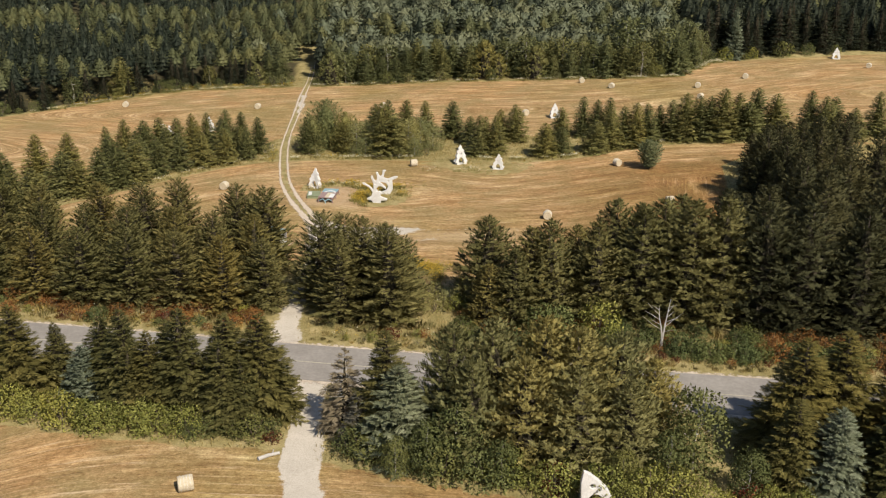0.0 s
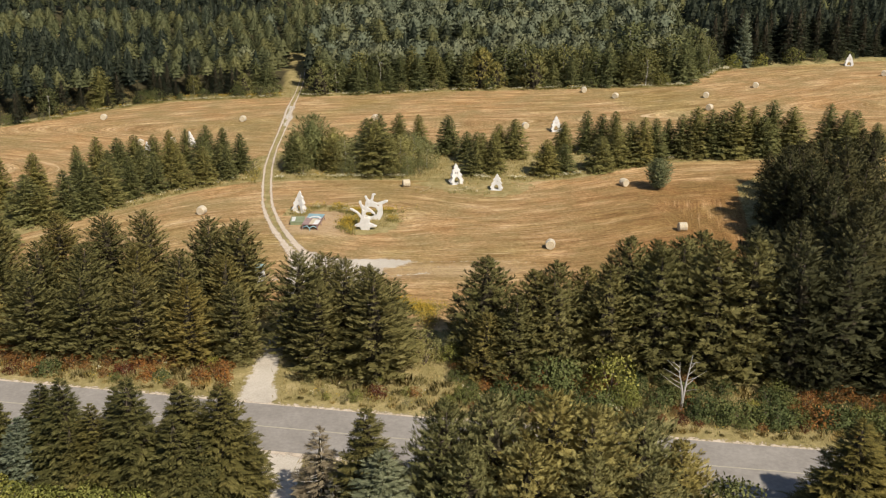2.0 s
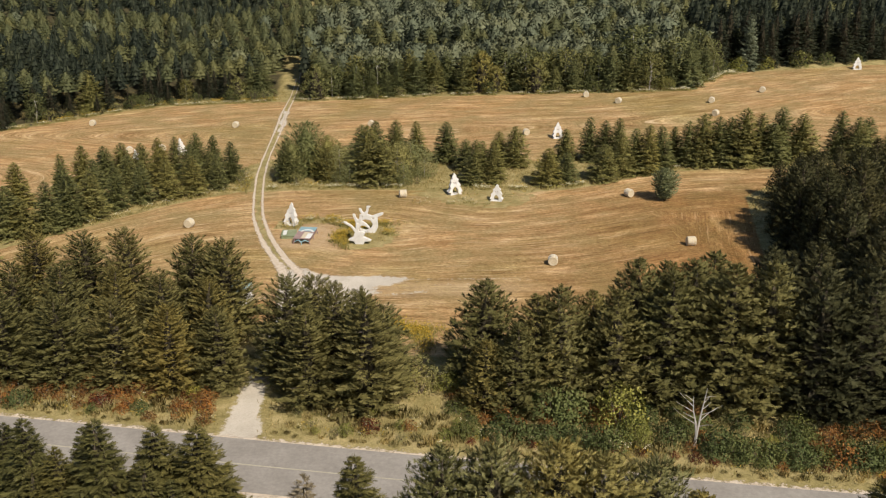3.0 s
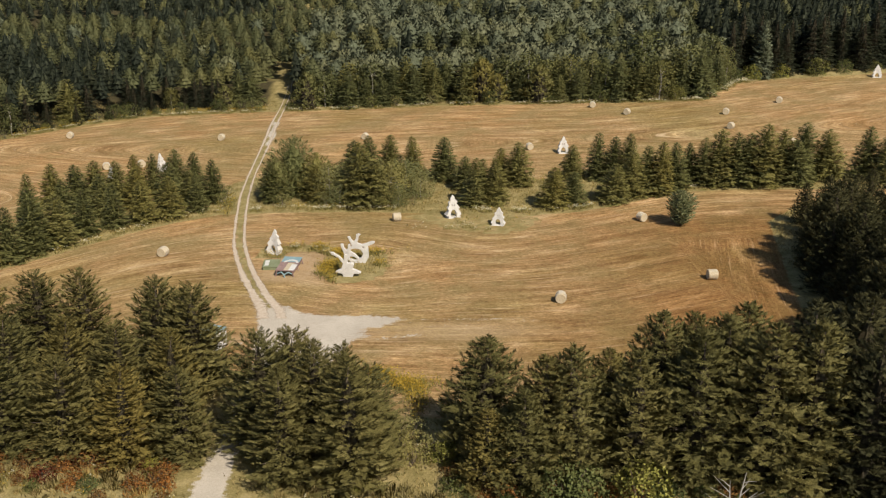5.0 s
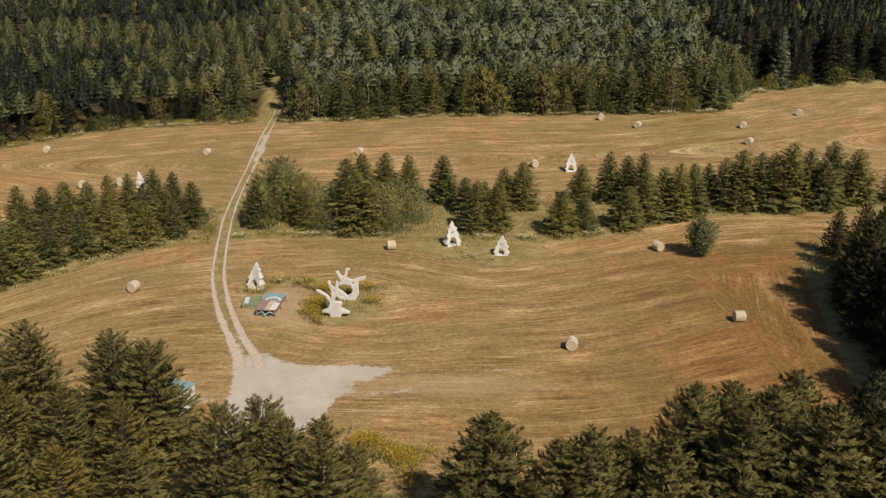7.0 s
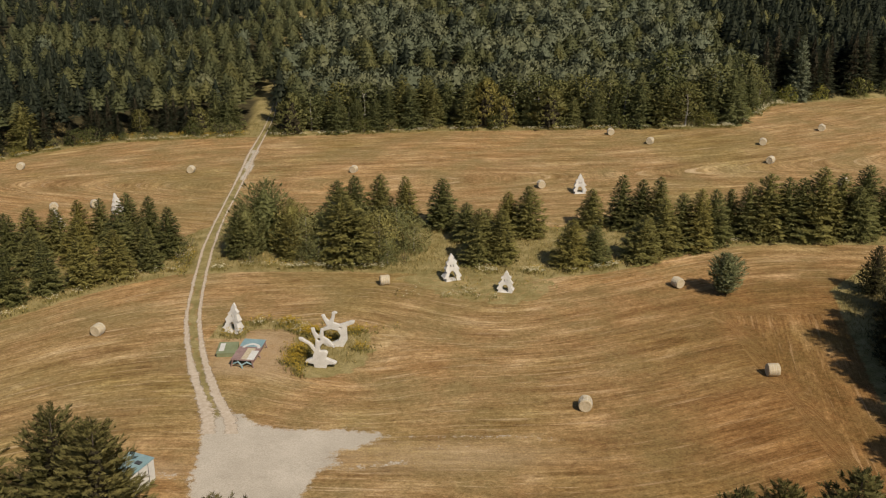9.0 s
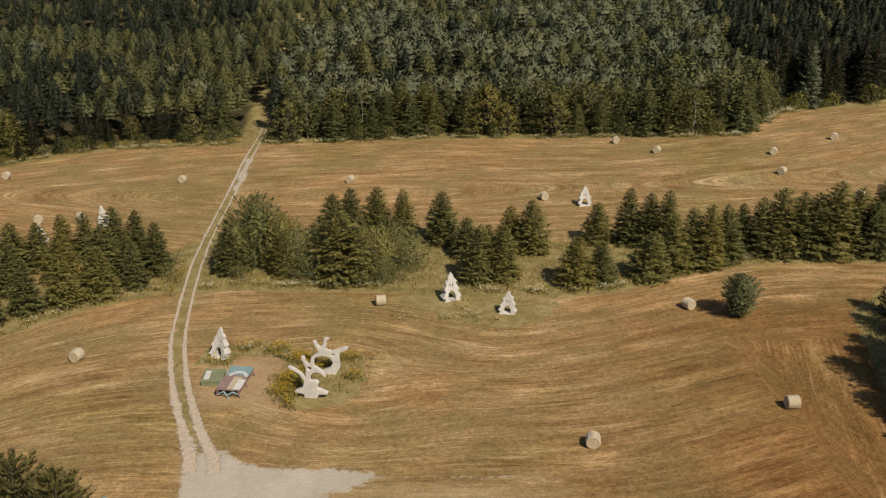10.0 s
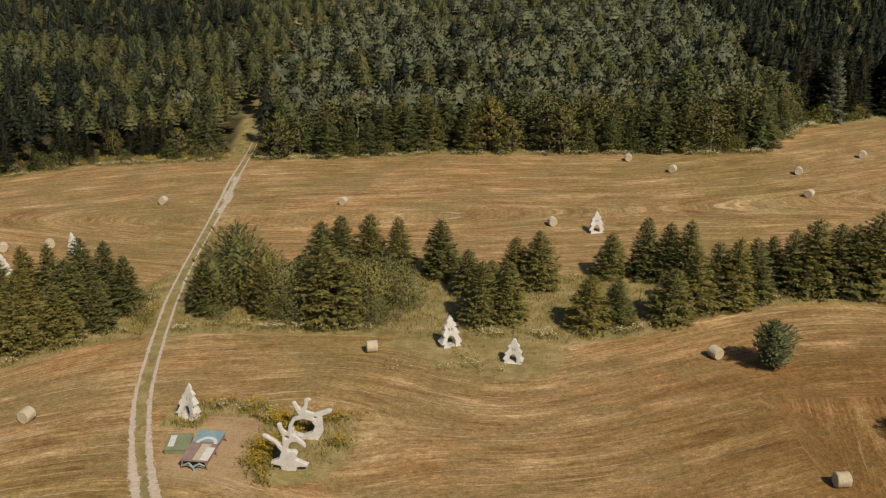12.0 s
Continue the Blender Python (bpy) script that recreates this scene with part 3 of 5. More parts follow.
def tuft_crown(h, r, reach_at, boughs, tufts, needles, rng, low=0.05, rise=(-0.10, 0.75), curl=0.2, size=0.50, slim=0.36, jut=0.28, pitch=0.16):
    """Upswept boughs in a spiral, set with upright tufts of needles like candles."""
    grid = np.linspace(0, 0.99, 200)
    share = np.cumsum(0.35 + 0.65 * reach_at(grid))
    n = boughs
    q = np.interp((np.arange(n) + rng.uniform(0, 1, n)) / n * share[-1], share, grid)
    a = 2.39996 * np.arange(n) + rng.normal(0, 0.30, n)
    lop = rng.uniform(0, 6.28)
    reach = r * reach_at(q) * rng.uniform(1 - jut, 1 + 0.8 * jut, n) * (1 + 0.10 * np.cos(a - lop + 3 * q)) + 0.10
    slope = rise[0] + (rise[1] - rise[0]) * q + rng.normal(0, 0.12, n)
    out = np.stack([np.cos(a), np.sin(a), 0 * a], 1)
    across = np.stack([-np.sin(a), np.cos(a), 0 * a], 1)
    up = np.array([0, 0, 1.0])
    P, D, L, O = [], [], [], []
    spread = np.clip(0.10 + 0.10 * reach, 0.12, 0.42)
    for j in range(tufts):
        s = 0.90 + 0.10 * (j == 0)
        off = rng.normal(0, 1, (n, 3)) * (spread * (j > 0))[:, None] * (1, 1, 0.6)
        foot = out * (reach * s)[:, None] + up * (h * (low + (0.955 - low) * q) + reach * (slope * s + curl * s * s))[:, None]
        axis = out * (0.45 - 0.35 * q)[:, None] + up * 0.9 + off * 0.8 + rng.normal(0, 0.10, (n, 3))
        big = size * rng.uniform(0.75, 1.25, n)
        for k in range(needles):
            P.append(foot + off), D.append(axis + rng.normal(0, 0.24, (n, 3))), L.append(big * rng.uniform(0.8, 1.15, n))
            O.append(out * (0.55 - 0.25 * q)[:, None] + up * 0.35 + off / spread[:, None] * 0.45)
    s = rng.uniform(0.35, 0.8, (2, n))
    for j in range(2):
        P.append(out * (reach * s[j])[:, None] + across * (rng.normal(0, 0.1, n) * reach)[:, None] + up * (h * (low + (0.955 - low) * q) + reach * (slope * s[j] + curl * s[j] ** 2))[:, None])
        D.append(out + up * (slope + 0.4)[:, None] + rng.normal(0, 0.4, (n, 3))), L.append(size * 1.3 * rng.uniform(0.8, 1.2, n)), O.append(out * 0.6 + up * 0.5)
    P.append(np.repeat([[0, 0, h * 0.93]], 6, 0)), D.append(rng.normal(0, 0.25, (6, 3)) + up), L.append(np.full(6, h * 0.06)), O.append(rng.normal(0, 0.5, (6, 3)) + up * 0.5)
    P, D, L, O = np.concatenate(P), np.concatenate(D), np.concatenate(L), np.concatenate(O)
    D /= np.linalg.norm(D, axis=1, keepdims=True)
    side = np.cross(D, rng.normal(size=D.shape))
    side /= np.maximum(np.linalg.norm(side, axis=1, keepdims=True), 1e-6)
    mid = P + D * (L * 0.5)[:, None]
    half = side * (L * slim * 0.5)[:, None]
    return facing(np.stack([P, mid + half, P + D * L[:, None], mid - half], 1), O, rng, 0.32, 0.18, np.maximum(2, np.round(L / pitch)))


def leaf_crown(h, r, lobes, leaves, rng, low=0.1, size=0.34, spread=0.62, loose=0.6, bulk=1.0, own=0.28):
    """A crown of leafy lobes with gaps between them."""
    P, D, L, W, O = [], [], [], [], []
    for i in range(lobes):
        q = (i + 0.5) / lobes
        a = i * 2.4 + rng.uniform(-0.5, 0.5)
        z = h * (low + (0.97 - low) * q)
        wide = r * math.sqrt(max(0.02, 1 - (2 * q - 0.86) ** 2 / 1.35)) if q > 0.1 else r * 0.7
        lr = r * rng.uniform(0.30, 0.48) * bulk
        c = np.array([math.cos(a) * wide * spread, math.sin(a) * wide * spread, z - lr * 0.5])
        n = rng.normal(size=(leaves, 3))
        n[:, 2] = np.abs(n[:, 2]) * 0.9 - 0.25
        n /= np.linalg.norm(n, axis=1, keepdims=True)
        bulge = rng.uniform(1.0 - 0.45 * loose, 1.0 + 0.2 * loose, (leaves, 1))
        P.extend(c + n * lr * bulge * np.array([1, 1, 0.9]))
        d = rng.normal(0, 1, (leaves, 3))
        d -= n * (d * n).sum(1, keepdims=True) * (1 - loose)
        D.extend(n * 0.6 * loose + d * 0.6)
        L.extend(rng.uniform(0.7, 1.3, leaves) * size)
        W.extend(rng.uniform(0.45, 0.7, leaves) * size)
        O.extend(n + np.array([0.4 * math.cos(a), 0.4 * math.sin(a), 0.3]))
    return blades(np.array(P), np.array(D), np.array(L), np.array(W), rng, 0.12, np.array(O), own)


def skirts(h, r, tiers, points, rng, low=0.05, reach=None, drop=0.35, fill=1.0, own=0.5, green=False):
    """A stack of ragged, star-shaped skirts: the inner mass of a conifer, of brown twigs or green with needles."""
    Q, O = [], []
    for i in range(tiers):
        q = i / tiers
        R = max(r * float(reach(q)) * fill, 0.10)
        z = h * (low + (1 - low) * q)
        top = h * (low + (1 - low) * min(1.0, q + 1.55 / tiers))
        n = 2 * points
        a = rng.uniform(0, 6.28) + np.arange(n) * 6.2832 / n + rng.uniform(-0.12, 0.12, n)
        rad = R * np.where(np.arange(n) % 2, 0.60, 1.0) * rng.uniform(0.78, 1.15, n)
        outer = np.stack([rad * np.cos(a), rad * np.sin(a), z - drop * rad * (1 - q) + rng.normal(0, 0.03 * h / tiers, n)], 1)
        inner = np.stack([0.16 * R * np.cos(a), 0.16 * R * np.sin(a), np.full(n, top)], 1)
        j = (np.arange(n) + 1) % n
        Q.append(np.stack([outer, outer[j], inner[j], inner], 1))
        mid = 0.5 * (a + a[j])
        O.append(np.stack([np.cos(mid), np.sin(mid), np.full(n, 0.55)], 1))
    v, f, n, c = facing(np.concatenate(Q), np.concatenate(O), rng, own, 0.12)
    c[:, 2] = float(green)
    return v, f, n, c


def joined(*parts):
    """Several sets of vertices, faces, normals and combs as one."""
    V, F, N, C, k = [], [], [], [], 0
    for v, f, n, c in parts:
        V.append(v), F.append(f + k), N.append(n), C.append(c)
        k += len(v)
    return np.concatenate(V), np.concatenate(F), np.concatenate(N), np.concatenate(C)


def trunk_mesh(bm, h, r, limbs, rng, low=0.2, reach=1.0, sides=7):
    """A tapered stem with bare lower limbs."""
    n = 6
    bend = [rng.normal(0, 0.012 * h) * (k > 0) for k in range(n)]
    tube(bm, [(bend[k], bend[-1 - k] * (k > 0) * 0.6, -0.15 + h * k / (n - 1)) for k in range(n)], [r * (1 - 0.93 * k / (n - 1)) + 0.01 for k in range(n)], sides)
    for _ in range(limbs):
        z, a = h * rng.uniform(low, 0.75), rng.uniform(0, 6.28)
        l = reach * rng.uniform(0.5, 1.0) * (1 - z / h)
        o = Vector((math.cos(a), math.sin(a), 0))
        tube(bm, [Vector((0, 0, z)), o * l * 0.5 + Vector((0, 0, z + 0.12 * l)), o * l + Vector((0, 0, z + 0.35 * l))], [r * 0.28, r * 0.18, r * 0.06], 4)


def tree(name, label, crown, h, r, bark, leaf, rng, limbs=10, thick=0.016, low=0.2):
    """An Empty at the foot, with trunk and crown under it."""
    base = tagged(new(name), label, "tree")
    bm = bmesh.new()
    trunk_mesh(bm, h * 0.94, h * thick, limbs, rng, low, r * 1.1)
    part("trunk", bm, bark, base)
    v, f, n, c = crown
    solid("crown", v, f, leaf, base, normals=n, comb=c)
    return base


def plant(models, rows, group, rng, sink=0.05, wide=1.0):
    """Sets copies of model trees at rows of x, y, height."""
    for i, (x, y, h) in enumerate(rows):
        ob, h0 = models[int(rng.integers(len(models)))]
        k = h / h0
        s = k * rng.uniform(0.92, 1.1) * wide
        m = Matrix.Translation(ground(x, y, -sink)) @ Matrix.Rotation(rng.uniform(0, 6.28), 4, "Z") @ Matrix.Rotation(rng.normal(0, 0.018), 4, "X") @ Matrix.Diagonal((s, s, k, 1))
        tagged(copy_thing(ob, m), group=group)


def remove_model(ob):
    for o in (*ob.children_recursive, ob):
        bpy.data.objects.remove(o)


# ---- the ground: one sheet to the horizon ----
def steps(stops):
    """Coordinates from stretches of (start, end, step)."""
    out = []
    for a, b, s in stops:
        out.extend(np.arange(a, b - 1e-6, s))
    return np.array(out + [stops[-1][1]])


def build_ground():
    xs = steps([(-3200, -800, 400), (-800, -240, 56), (-240, -100, 7), (-100, -40, 1.4), (-40, 60, 1.0), (60, 120, 1.5), (120, 240, 8), (240, 800, 56), (800, 3200, 400)])
    ys = steps([(-1200, -200, 250), (-200, 40, 24), (40, 100, 1.1), (100, 166, 0.8), (166, 265, 1.1), (265, 480, 4), (480, 900, 42), (900, 4500, 450)])
    X, Y = np.meshgrid(xs, ys)
    x, y = X.ravel(), Y.ravel()
    z = height(x, y)
    lay = gravel_cover(x, y)
    nx, ny = len(xs), len(ys)
    i = (np.arange(ny - 1)[:, None] * nx + np.arange(nx - 1)).ravel()
    ob = solid("ground", np.stack([x, y, z], 1), np.stack([i, i + 1, i + nx + 1, i + nx], 1), MEADOW)
    me = ob.data
    me.polygons.foreach_set("use_smooth", np.ones(len(me.polygons), bool))
    k = soft(y, 165, 205)
    curve = np.mean([strip_low(x + d) for d in range(-9, 10, 3)], 0) * (1 - k) + np.mean([far_edge(x + d) for d in range(-30, 31, 6)], 0) * k
    curve = curve - 3.5 * np.exp(-((x - 8) / 9) ** 2 - ((y - 150) / 16) ** 2)
    curve = curve - 5.0 * np.exp(-((x + 7) / 9) ** 2 - ((y - 132) / 11) ** 2) + 2.5 * np.exp(-((x + 9) / 9) ** 2 - ((y - 149) / 7) ** 2)
    head = soft(x - 0.35 * (150 - y) * 0.2, 31.4, 32.6) * soft(-y, -147, -146) * (y > 95)
    u = x * (1 - head) + (y * 1.0) * head
    v = (y - curve) * (1 - head) + (-(x - right_edge(y))) * head + 0.9 * np.sin(x * 0.06 + y * 0.02)
    rows = me.attributes.new("rows", "FLOAT_VECTOR", "POINT")
    rows.data.foreach_set("vector", np.stack([u, v, 0 * u], 1).astype(np.float32).ravel())
    # grows to the right: redder hay together with the view's edge dimming
    brown_dim = soft(x + 0.25 * (150 - y), 6, 44) * soft(-y, -164, -150) * 0.9
    pit = to_line(x, y, CLEARED + CLEARED[:1])
    bared = np.where(inside(x, y, CLEARED), 0.55 + np.minimum(pit, 1.2) * 0.37, np.maximum(0.55 - pit * 0.5, 0))
    bared = np.maximum(bared, 0.8 * soft(-np.hypot((x + 24) / 7.0, (y - 116.5) / 1.6), -1.3, -0.4))
    bared = np.maximum(bared, 0.6 * soft(-np.hypot((x - 1) / 12.0, (y - 118.5) / 2.6), -1.3, -0.3))
    for key, val in (("wild", wild_cover(x, y)), ("gravel", lay), ("browned", brown_dim), ("bare", bared), ("litter", shaded_floor(x, y))):
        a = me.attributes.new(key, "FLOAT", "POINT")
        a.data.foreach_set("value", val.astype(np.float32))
    tagged(ob, "mown tan hay meadow with unmown strips and gravel tracks", "ground", kind="structure")


build_ground()


def ribbon(name, mat, left, right, up, label, n=240, x0=-260.0, x1=260.0):
    """A strip along the road, between two offsets from its centre line."""
    xs = np.linspace(x0, x1, n)
    w = np.linspace(left, right, 5)
    g = np.array([[(x + 0.177 * o, road_y(x) + 0.984 * o) for o in w] for x in xs])
    z = height(g[:, 2:3, 0], g[:, 2:3, 1]) + up + 0 * g[:, :, 0]
    v = np.concatenate([g, z[..., None]], 2).reshape(-1, 3)
    i = (np.arange(n - 1)[:, None] * 5 + np.arange(4)).ravel()
    ob = solid(name, v, np.stack([i, i + 5, i + 6, i + 1], 1), mat)
    core = np.tile((right - np.abs(w)) / 1.3, n)
    a = ob.data.attributes.new("core", "FLOAT", "POINT")
    a.data.foreach_set("value", core.astype(np.float32))
    return tagged(ob, label, "road", kind="structure")


ribbon("road_shoulder", RUT, -4.5, 4.5, 0.10, "pale gravel shoulder beside the country road")
ribbon("road", ASPHALT, -3.5, 3.55, 0.125, "grey worn asphalt country road")
ribbon("road_line", LINE_PAINT, -0.07, 0.07, 0.131, "faded line along the middle of the road")

# ---- model trees ----
rng = np.random.default_rng(7)
def conifer(name, label, h, r, shape, leaf, levels, boughs, pairs, inner=0.55, bark=BARK, limbs=8, hem=0.35, green=False, crop=0.90, **kw):
    """A model conifer: stem, a ragged dark heart of short twigs, and fronds round it."""
    low = kw.get("low", 0.03)
    heart = skirts(h * crop, r, max(6, levels // 2), 8, rng, low, reach=shape, drop=hem, fill=inner, green=green)
    return tree(name, label, joined(heart, bough_crown(h, r, shape, levels, boughs, pairs, rng, **kw)), h, r, bark, leaf, rng, limbs), h


def pine(label, h, r, shape, leaf, boughs, tufts, inner=0.5, limbs=16, needles=3, **kw):
    """A model pine: stem with bare limbs, an inner mass of twigs, and tufted boughs."""
    heart = skirts(h * 0.92, r, 9, 9, rng, kw.get("low", 0.05), reach=shape, drop=0.0, fill=inner)
    return tree("pine_tree", label, joined(heart, tuft_crown(h, r, shape, boughs, tufts, needles, rng, **kw)), h, r, BARK, leaf, rng, limbs), h


NEAR_SPRUCE = [conifer("spruce_tree", "tall olive-green spruce tree with long drooping boughs", 10, w, cone(0.85), SPRUCE, 24, 14, 5, rise=(-0.40, 0.35), curl=0.10, fan=0.34, slim=0.50, least=0.22) for w in (3.2, 3.6, 3.0)]
STRIP_SPRUCE = [conifer("spruce_tree", "dark-green conical spruce tree in rough grass", 7, w, cone(0.74, 0.85), STRIP_NEEDLES, 22, 14, 3, green=True, rise=(-0.25, 0.55), curl=0.08, fan=0.36, slim=0.55, least=0.18, hem=0.2) for w in (2.0, 2.3, 1.8, 2.6)]
BLUE = [conifer("blue_spruce", "pale blue-green spruce tree", 7, 2.5, cone(0.72, 0.9), BLUE_SPRUCE, 22, 13, 4, green=True, rise=(-0.20, 0.5), curl=0.08, slim=0.5) for _ in range(2)]
NEAR_PINE = [conifer("pine_tree", "bushy olive-green pine tree with layered boughs", 11, w, cone(0.56, 0.75), PINE, 28, 13, 5, inner=0.34, crop=0.84, limbs=18, rise=(-0.20, 0.7), curl=0.18, fan=0.27, slim=0.46, lift=0.25, roll=0.8, jut=0.26, least=0.20) for w in (3.4, 3.8, 3.2, 4.1)]
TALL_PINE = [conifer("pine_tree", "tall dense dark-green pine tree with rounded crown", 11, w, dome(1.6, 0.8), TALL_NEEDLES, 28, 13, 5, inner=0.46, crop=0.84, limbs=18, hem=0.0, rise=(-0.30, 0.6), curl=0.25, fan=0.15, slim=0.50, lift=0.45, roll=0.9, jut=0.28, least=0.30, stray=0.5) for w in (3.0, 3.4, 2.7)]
RIGHT_PINE = [conifer("pine_tree", "tall olive-green pine tree with upswept boughs", 11, w, dome(1.6, 0.8), PINE, 29, 13, 6, inner=0.46, crop=0.84, limbs=18, hem=0.0, rise=(-0.30, 0.6), curl=0.28, fan=0.15, slim=0.50, lift=0.55, roll=1.0, jut=0.28, least=0.30, stray=0.5) for w in (3.0, 3.4, 2.7, 3.2)]
STRIP_PINE = [conifer("pine_tree", "broad bushy olive-green pine tree beside the track", 9, w, dome(2.0, 0.88), OLIVE_NEEDLES, 28, 17, 4, inner=0.72, limbs=10, hem=0.0, green=True, rise=(-0.05, 0.6), curl=0.2, fan=0.15, slim=0.42, lift=0.5, roll=0.9, jut=0.20, least=0.20) for w in (4.5, 3.9)]
ROAD_PINE = [conifer("pine_tree", "broad dense olive-brown pine tree beside the road", 10, w, dome(1.7, 0.85), ROAD_NEEDLES, 30, 13, 6, inner=0.50, crop=0.82, limbs=16, hem=0.0, rise=(-0.15, 0.6), curl=0.25, fan=0.15, slim=0.50, lift=0.6, roll=1.0, jut=0.26, least=0.30, stray=0.5) for w in (3.7, 4.2, 3.9)]
ROUND_PINE = [conifer("pine_tree", "lone rounded blue-green pine tree on the mown field", 5, 2.2, dome(2.1, 0.42, 0.42), ROUND_NEEDLES, 30, 15, 5, inner=0.72, limbs=6, hem=-0.1, green=True, low=0.06, rise=(0.05, 0.6), curl=0.2, fan=0.16, slim=0.44, lift=0.45, roll=0.9, jut=0.24, least=0.18)]
DRY_SPRUCE = [conifer("spruce_tree", "half-dead brownish spruce tree beside the drive", 8, 2.0, cone(0.9), DRY_NEEDLES, 20, 8, 4, inner=0.30, bark=PALE_BARK, limbs=30, rise=(-0.2, 0.4), slim=0.4)]
BROADLEAF = [(tree("broadleaf_tree", "small green broadleaf tree", leaf_crown(6, 2.2, 30, 110, rng, 0.1, 0.24, 0.66, 0.5), 6, 2.2, PALE_BARK, BRIGHT_LEAF, rng, 8, 0.018), 6) for _ in range(2)]
OLIVE = [(tree("willow_bush", "rounded olive-green willow bush", leaf_crown(5, 2.5, 30, 110, rng, 0.04, 0.22, 0.66, 0.45), 5, 2.6, PALE_BARK, OLIVE_LEAF, rng, 8, 0.018), 5) for _ in range(2)]

# pines between the road and the hay field: x, y, height
LEFT_PINES = [(-43, 113, 9.2), (-37.3, 112, 9.3), (-31.9, 109.3, 10.6), (-25, 108.5, 10.0), (-22.9, 109.6, 8.6), (-21.1, 105.6, 10.6), (-50, 112, 9), (-56, 114, 9),
              (-47, 105, 9.0), (-41.5, 103.5, 9.2), (-36, 102, 9.4), (-30.5, 101.5, 9.4), (-26, 100.5, 9.2), (-21, 99, 9.3), (-53, 104, 9),
              (-45, 97, 8.6), (-39.5, 96, 8.8), (-34, 95.3, 9.0), (-28.6, 94.8, 8.8), (-23.6, 94, 8.6), (-19.2, 94.6, 8.0), (-51, 98, 9), (-58, 103, 9.5)]
MIDDLE_PINES = [(-13.2, 96, 10.6), (-11.0, 99.0, 9.4), (-8.4, 93.6, 10.8), (-5.5, 90.7, 11.0), (-10.6, 91.2, 9.6), (-6.6, 97.6, 8.6), (-4.4, 94.5, 8.2), (-12.6, 103, 4.6)]
RIGHT_PINES = [(4.9, 95.1, 10.4), (4.8, 90.2, 6.8), (7.4, 89.8, 8.6), (9.2, 92.1, 10.2), (11.5, 91.6, 11.0), (14.4, 94.5, 9.6), (16, 91, 11.2), (18.6, 96.0, 12.0),
               (20.5, 91.2, 12.6), (23.2, 94.6, 12.4), (25.3, 90.6, 13.4), (28.4, 90, 13.8), (30, 95.4, 13.2), (32.4, 88.6, 13.6), (36, 88.0, 13.8), (34.5, 95.5, 13.4),
               (39.5, 94, 14.4), (41, 86.6, 13.6), (46, 87, 14.0), (46, 94, 14.6), (26, 98.5, 11.6), (22, 99, 10.6)]
TALL_PINES = [(42.6, 106.8, 9.2), (43.0, 113.2, 9.2), (43.8, 120.2, 9.0), (44.4, 127.2, 8.8), (45.2, 134.2, 8.4), (43.8, 104, 9), (44.2, 109.6, 9), (44.6, 116.6, 9), (45.2, 123.6, 8.6), (45.8, 130.6, 8.4), (46.4, 137.4, 8), (45.4, 106.5, 12.4), (46.7, 113.6, 12), (47.7, 121, 11.6), (48.3, 128.6, 11.3), (49.1, 134.8, 10.7), (52.3, 141, 9.7), (43.4, 103, 13.2), (43.4, 110, 12.2), (48.9, 110, 12.8), (45.4, 117, 11.8), (50.9, 120, 12.2), (46.5, 125, 11.6), (46.1, 132, 11.4), (52.4, 129, 11.8), (49.4, 138, 10.7),
              (55.4, 137, 11.3), (61.2, 141, 10.9), (50.7, 144.5, 8.7), (56.4, 146, 8.9), (50.1, 150.5, 5.8), (62.9, 149, 9.1), (58.9, 125, 12), (64.9, 132, 11.4), (54.9, 102, 13.4)]
plant(NEAR_PINE, LEFT_PINES, "pines beside the road", rng, wide=1.12)
plant(NEAR_PINE, MIDDLE_PINES, "pines beside the road", rng, wide=1.12)
plant(RIGHT_PINE, [p for p in RIGHT_PINES if p[0] < 29], "pines beside the road", rng, wide=1.32)
# past x = 29 the dimmed needles also stand for the view's darker edge
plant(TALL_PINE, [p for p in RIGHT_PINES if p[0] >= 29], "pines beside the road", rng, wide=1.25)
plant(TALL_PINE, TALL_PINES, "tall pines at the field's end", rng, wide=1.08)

# trees on the camera's side of the road
plant(NEAR_SPRUCE, [(-37.5, 74.5, 9.0), (-27.4, 73.2, 9.3), (-21.8, 71.6, 10.0), (-18.4, 72.2, 9.2), (-15.2, 71.4, 9.6), (-24.2, 74.8, 7.6), (-41, 77, 9), (-4.4, 66.8, 10.2), (-45, 77, 9.5), (-18.2, 69.6, 8.2), (-24.6, 71.6, 7.8), (-34.6, 76.4, 6.5), (-30.2, 75.6, 7.4), (-26.4, 71.2, 6.6), (-16.6, 69.4, 6.8)], "spruces beside the road", rng, wide=1.12)
plant(DRY_SPRUCE, [(-7.9, 68.6, 7.6), (-6.6, 66.2, 5.2)], "spruces beside the road", rng, wide=1.35)
plant(ROAD_PINE, [(0.9, 67.4, 10.4), (4.2, 66.8, 10.8), (8.2, 66.4, 11.4), (10.8, 66.0, 10.6), (13.8, 65.8, 10.0), (16.6, 66.0, 8.0), (2.6, 64.2, 8.6), (6.4, 63.6, 9.0), (10.4, 62.8, 8.6), (14.2, 62.4, 7.8)], "pines on the near side of the road", rng, wide=1.0)
plant(NEAR_SPRUCE, [(27.4, 64.2, 10.6), (31, 64.8, 10.8), (35, 63.5, 10), (33, 59, 9), (26, 60.2, 7.5)], "spruces beside the road", rng, wide=1.25)
plant(BLUE, [(-31.4, 74.0, 5.2), (-3.2, 65.0, 7.8), (28.8, 59.4, 7.0)], "blue spruces", rng, wide=1.1)
plant(ROUND_PINE, [(33.8, 151.7, 4.9)], "blue pines", rng, wide=1.14)
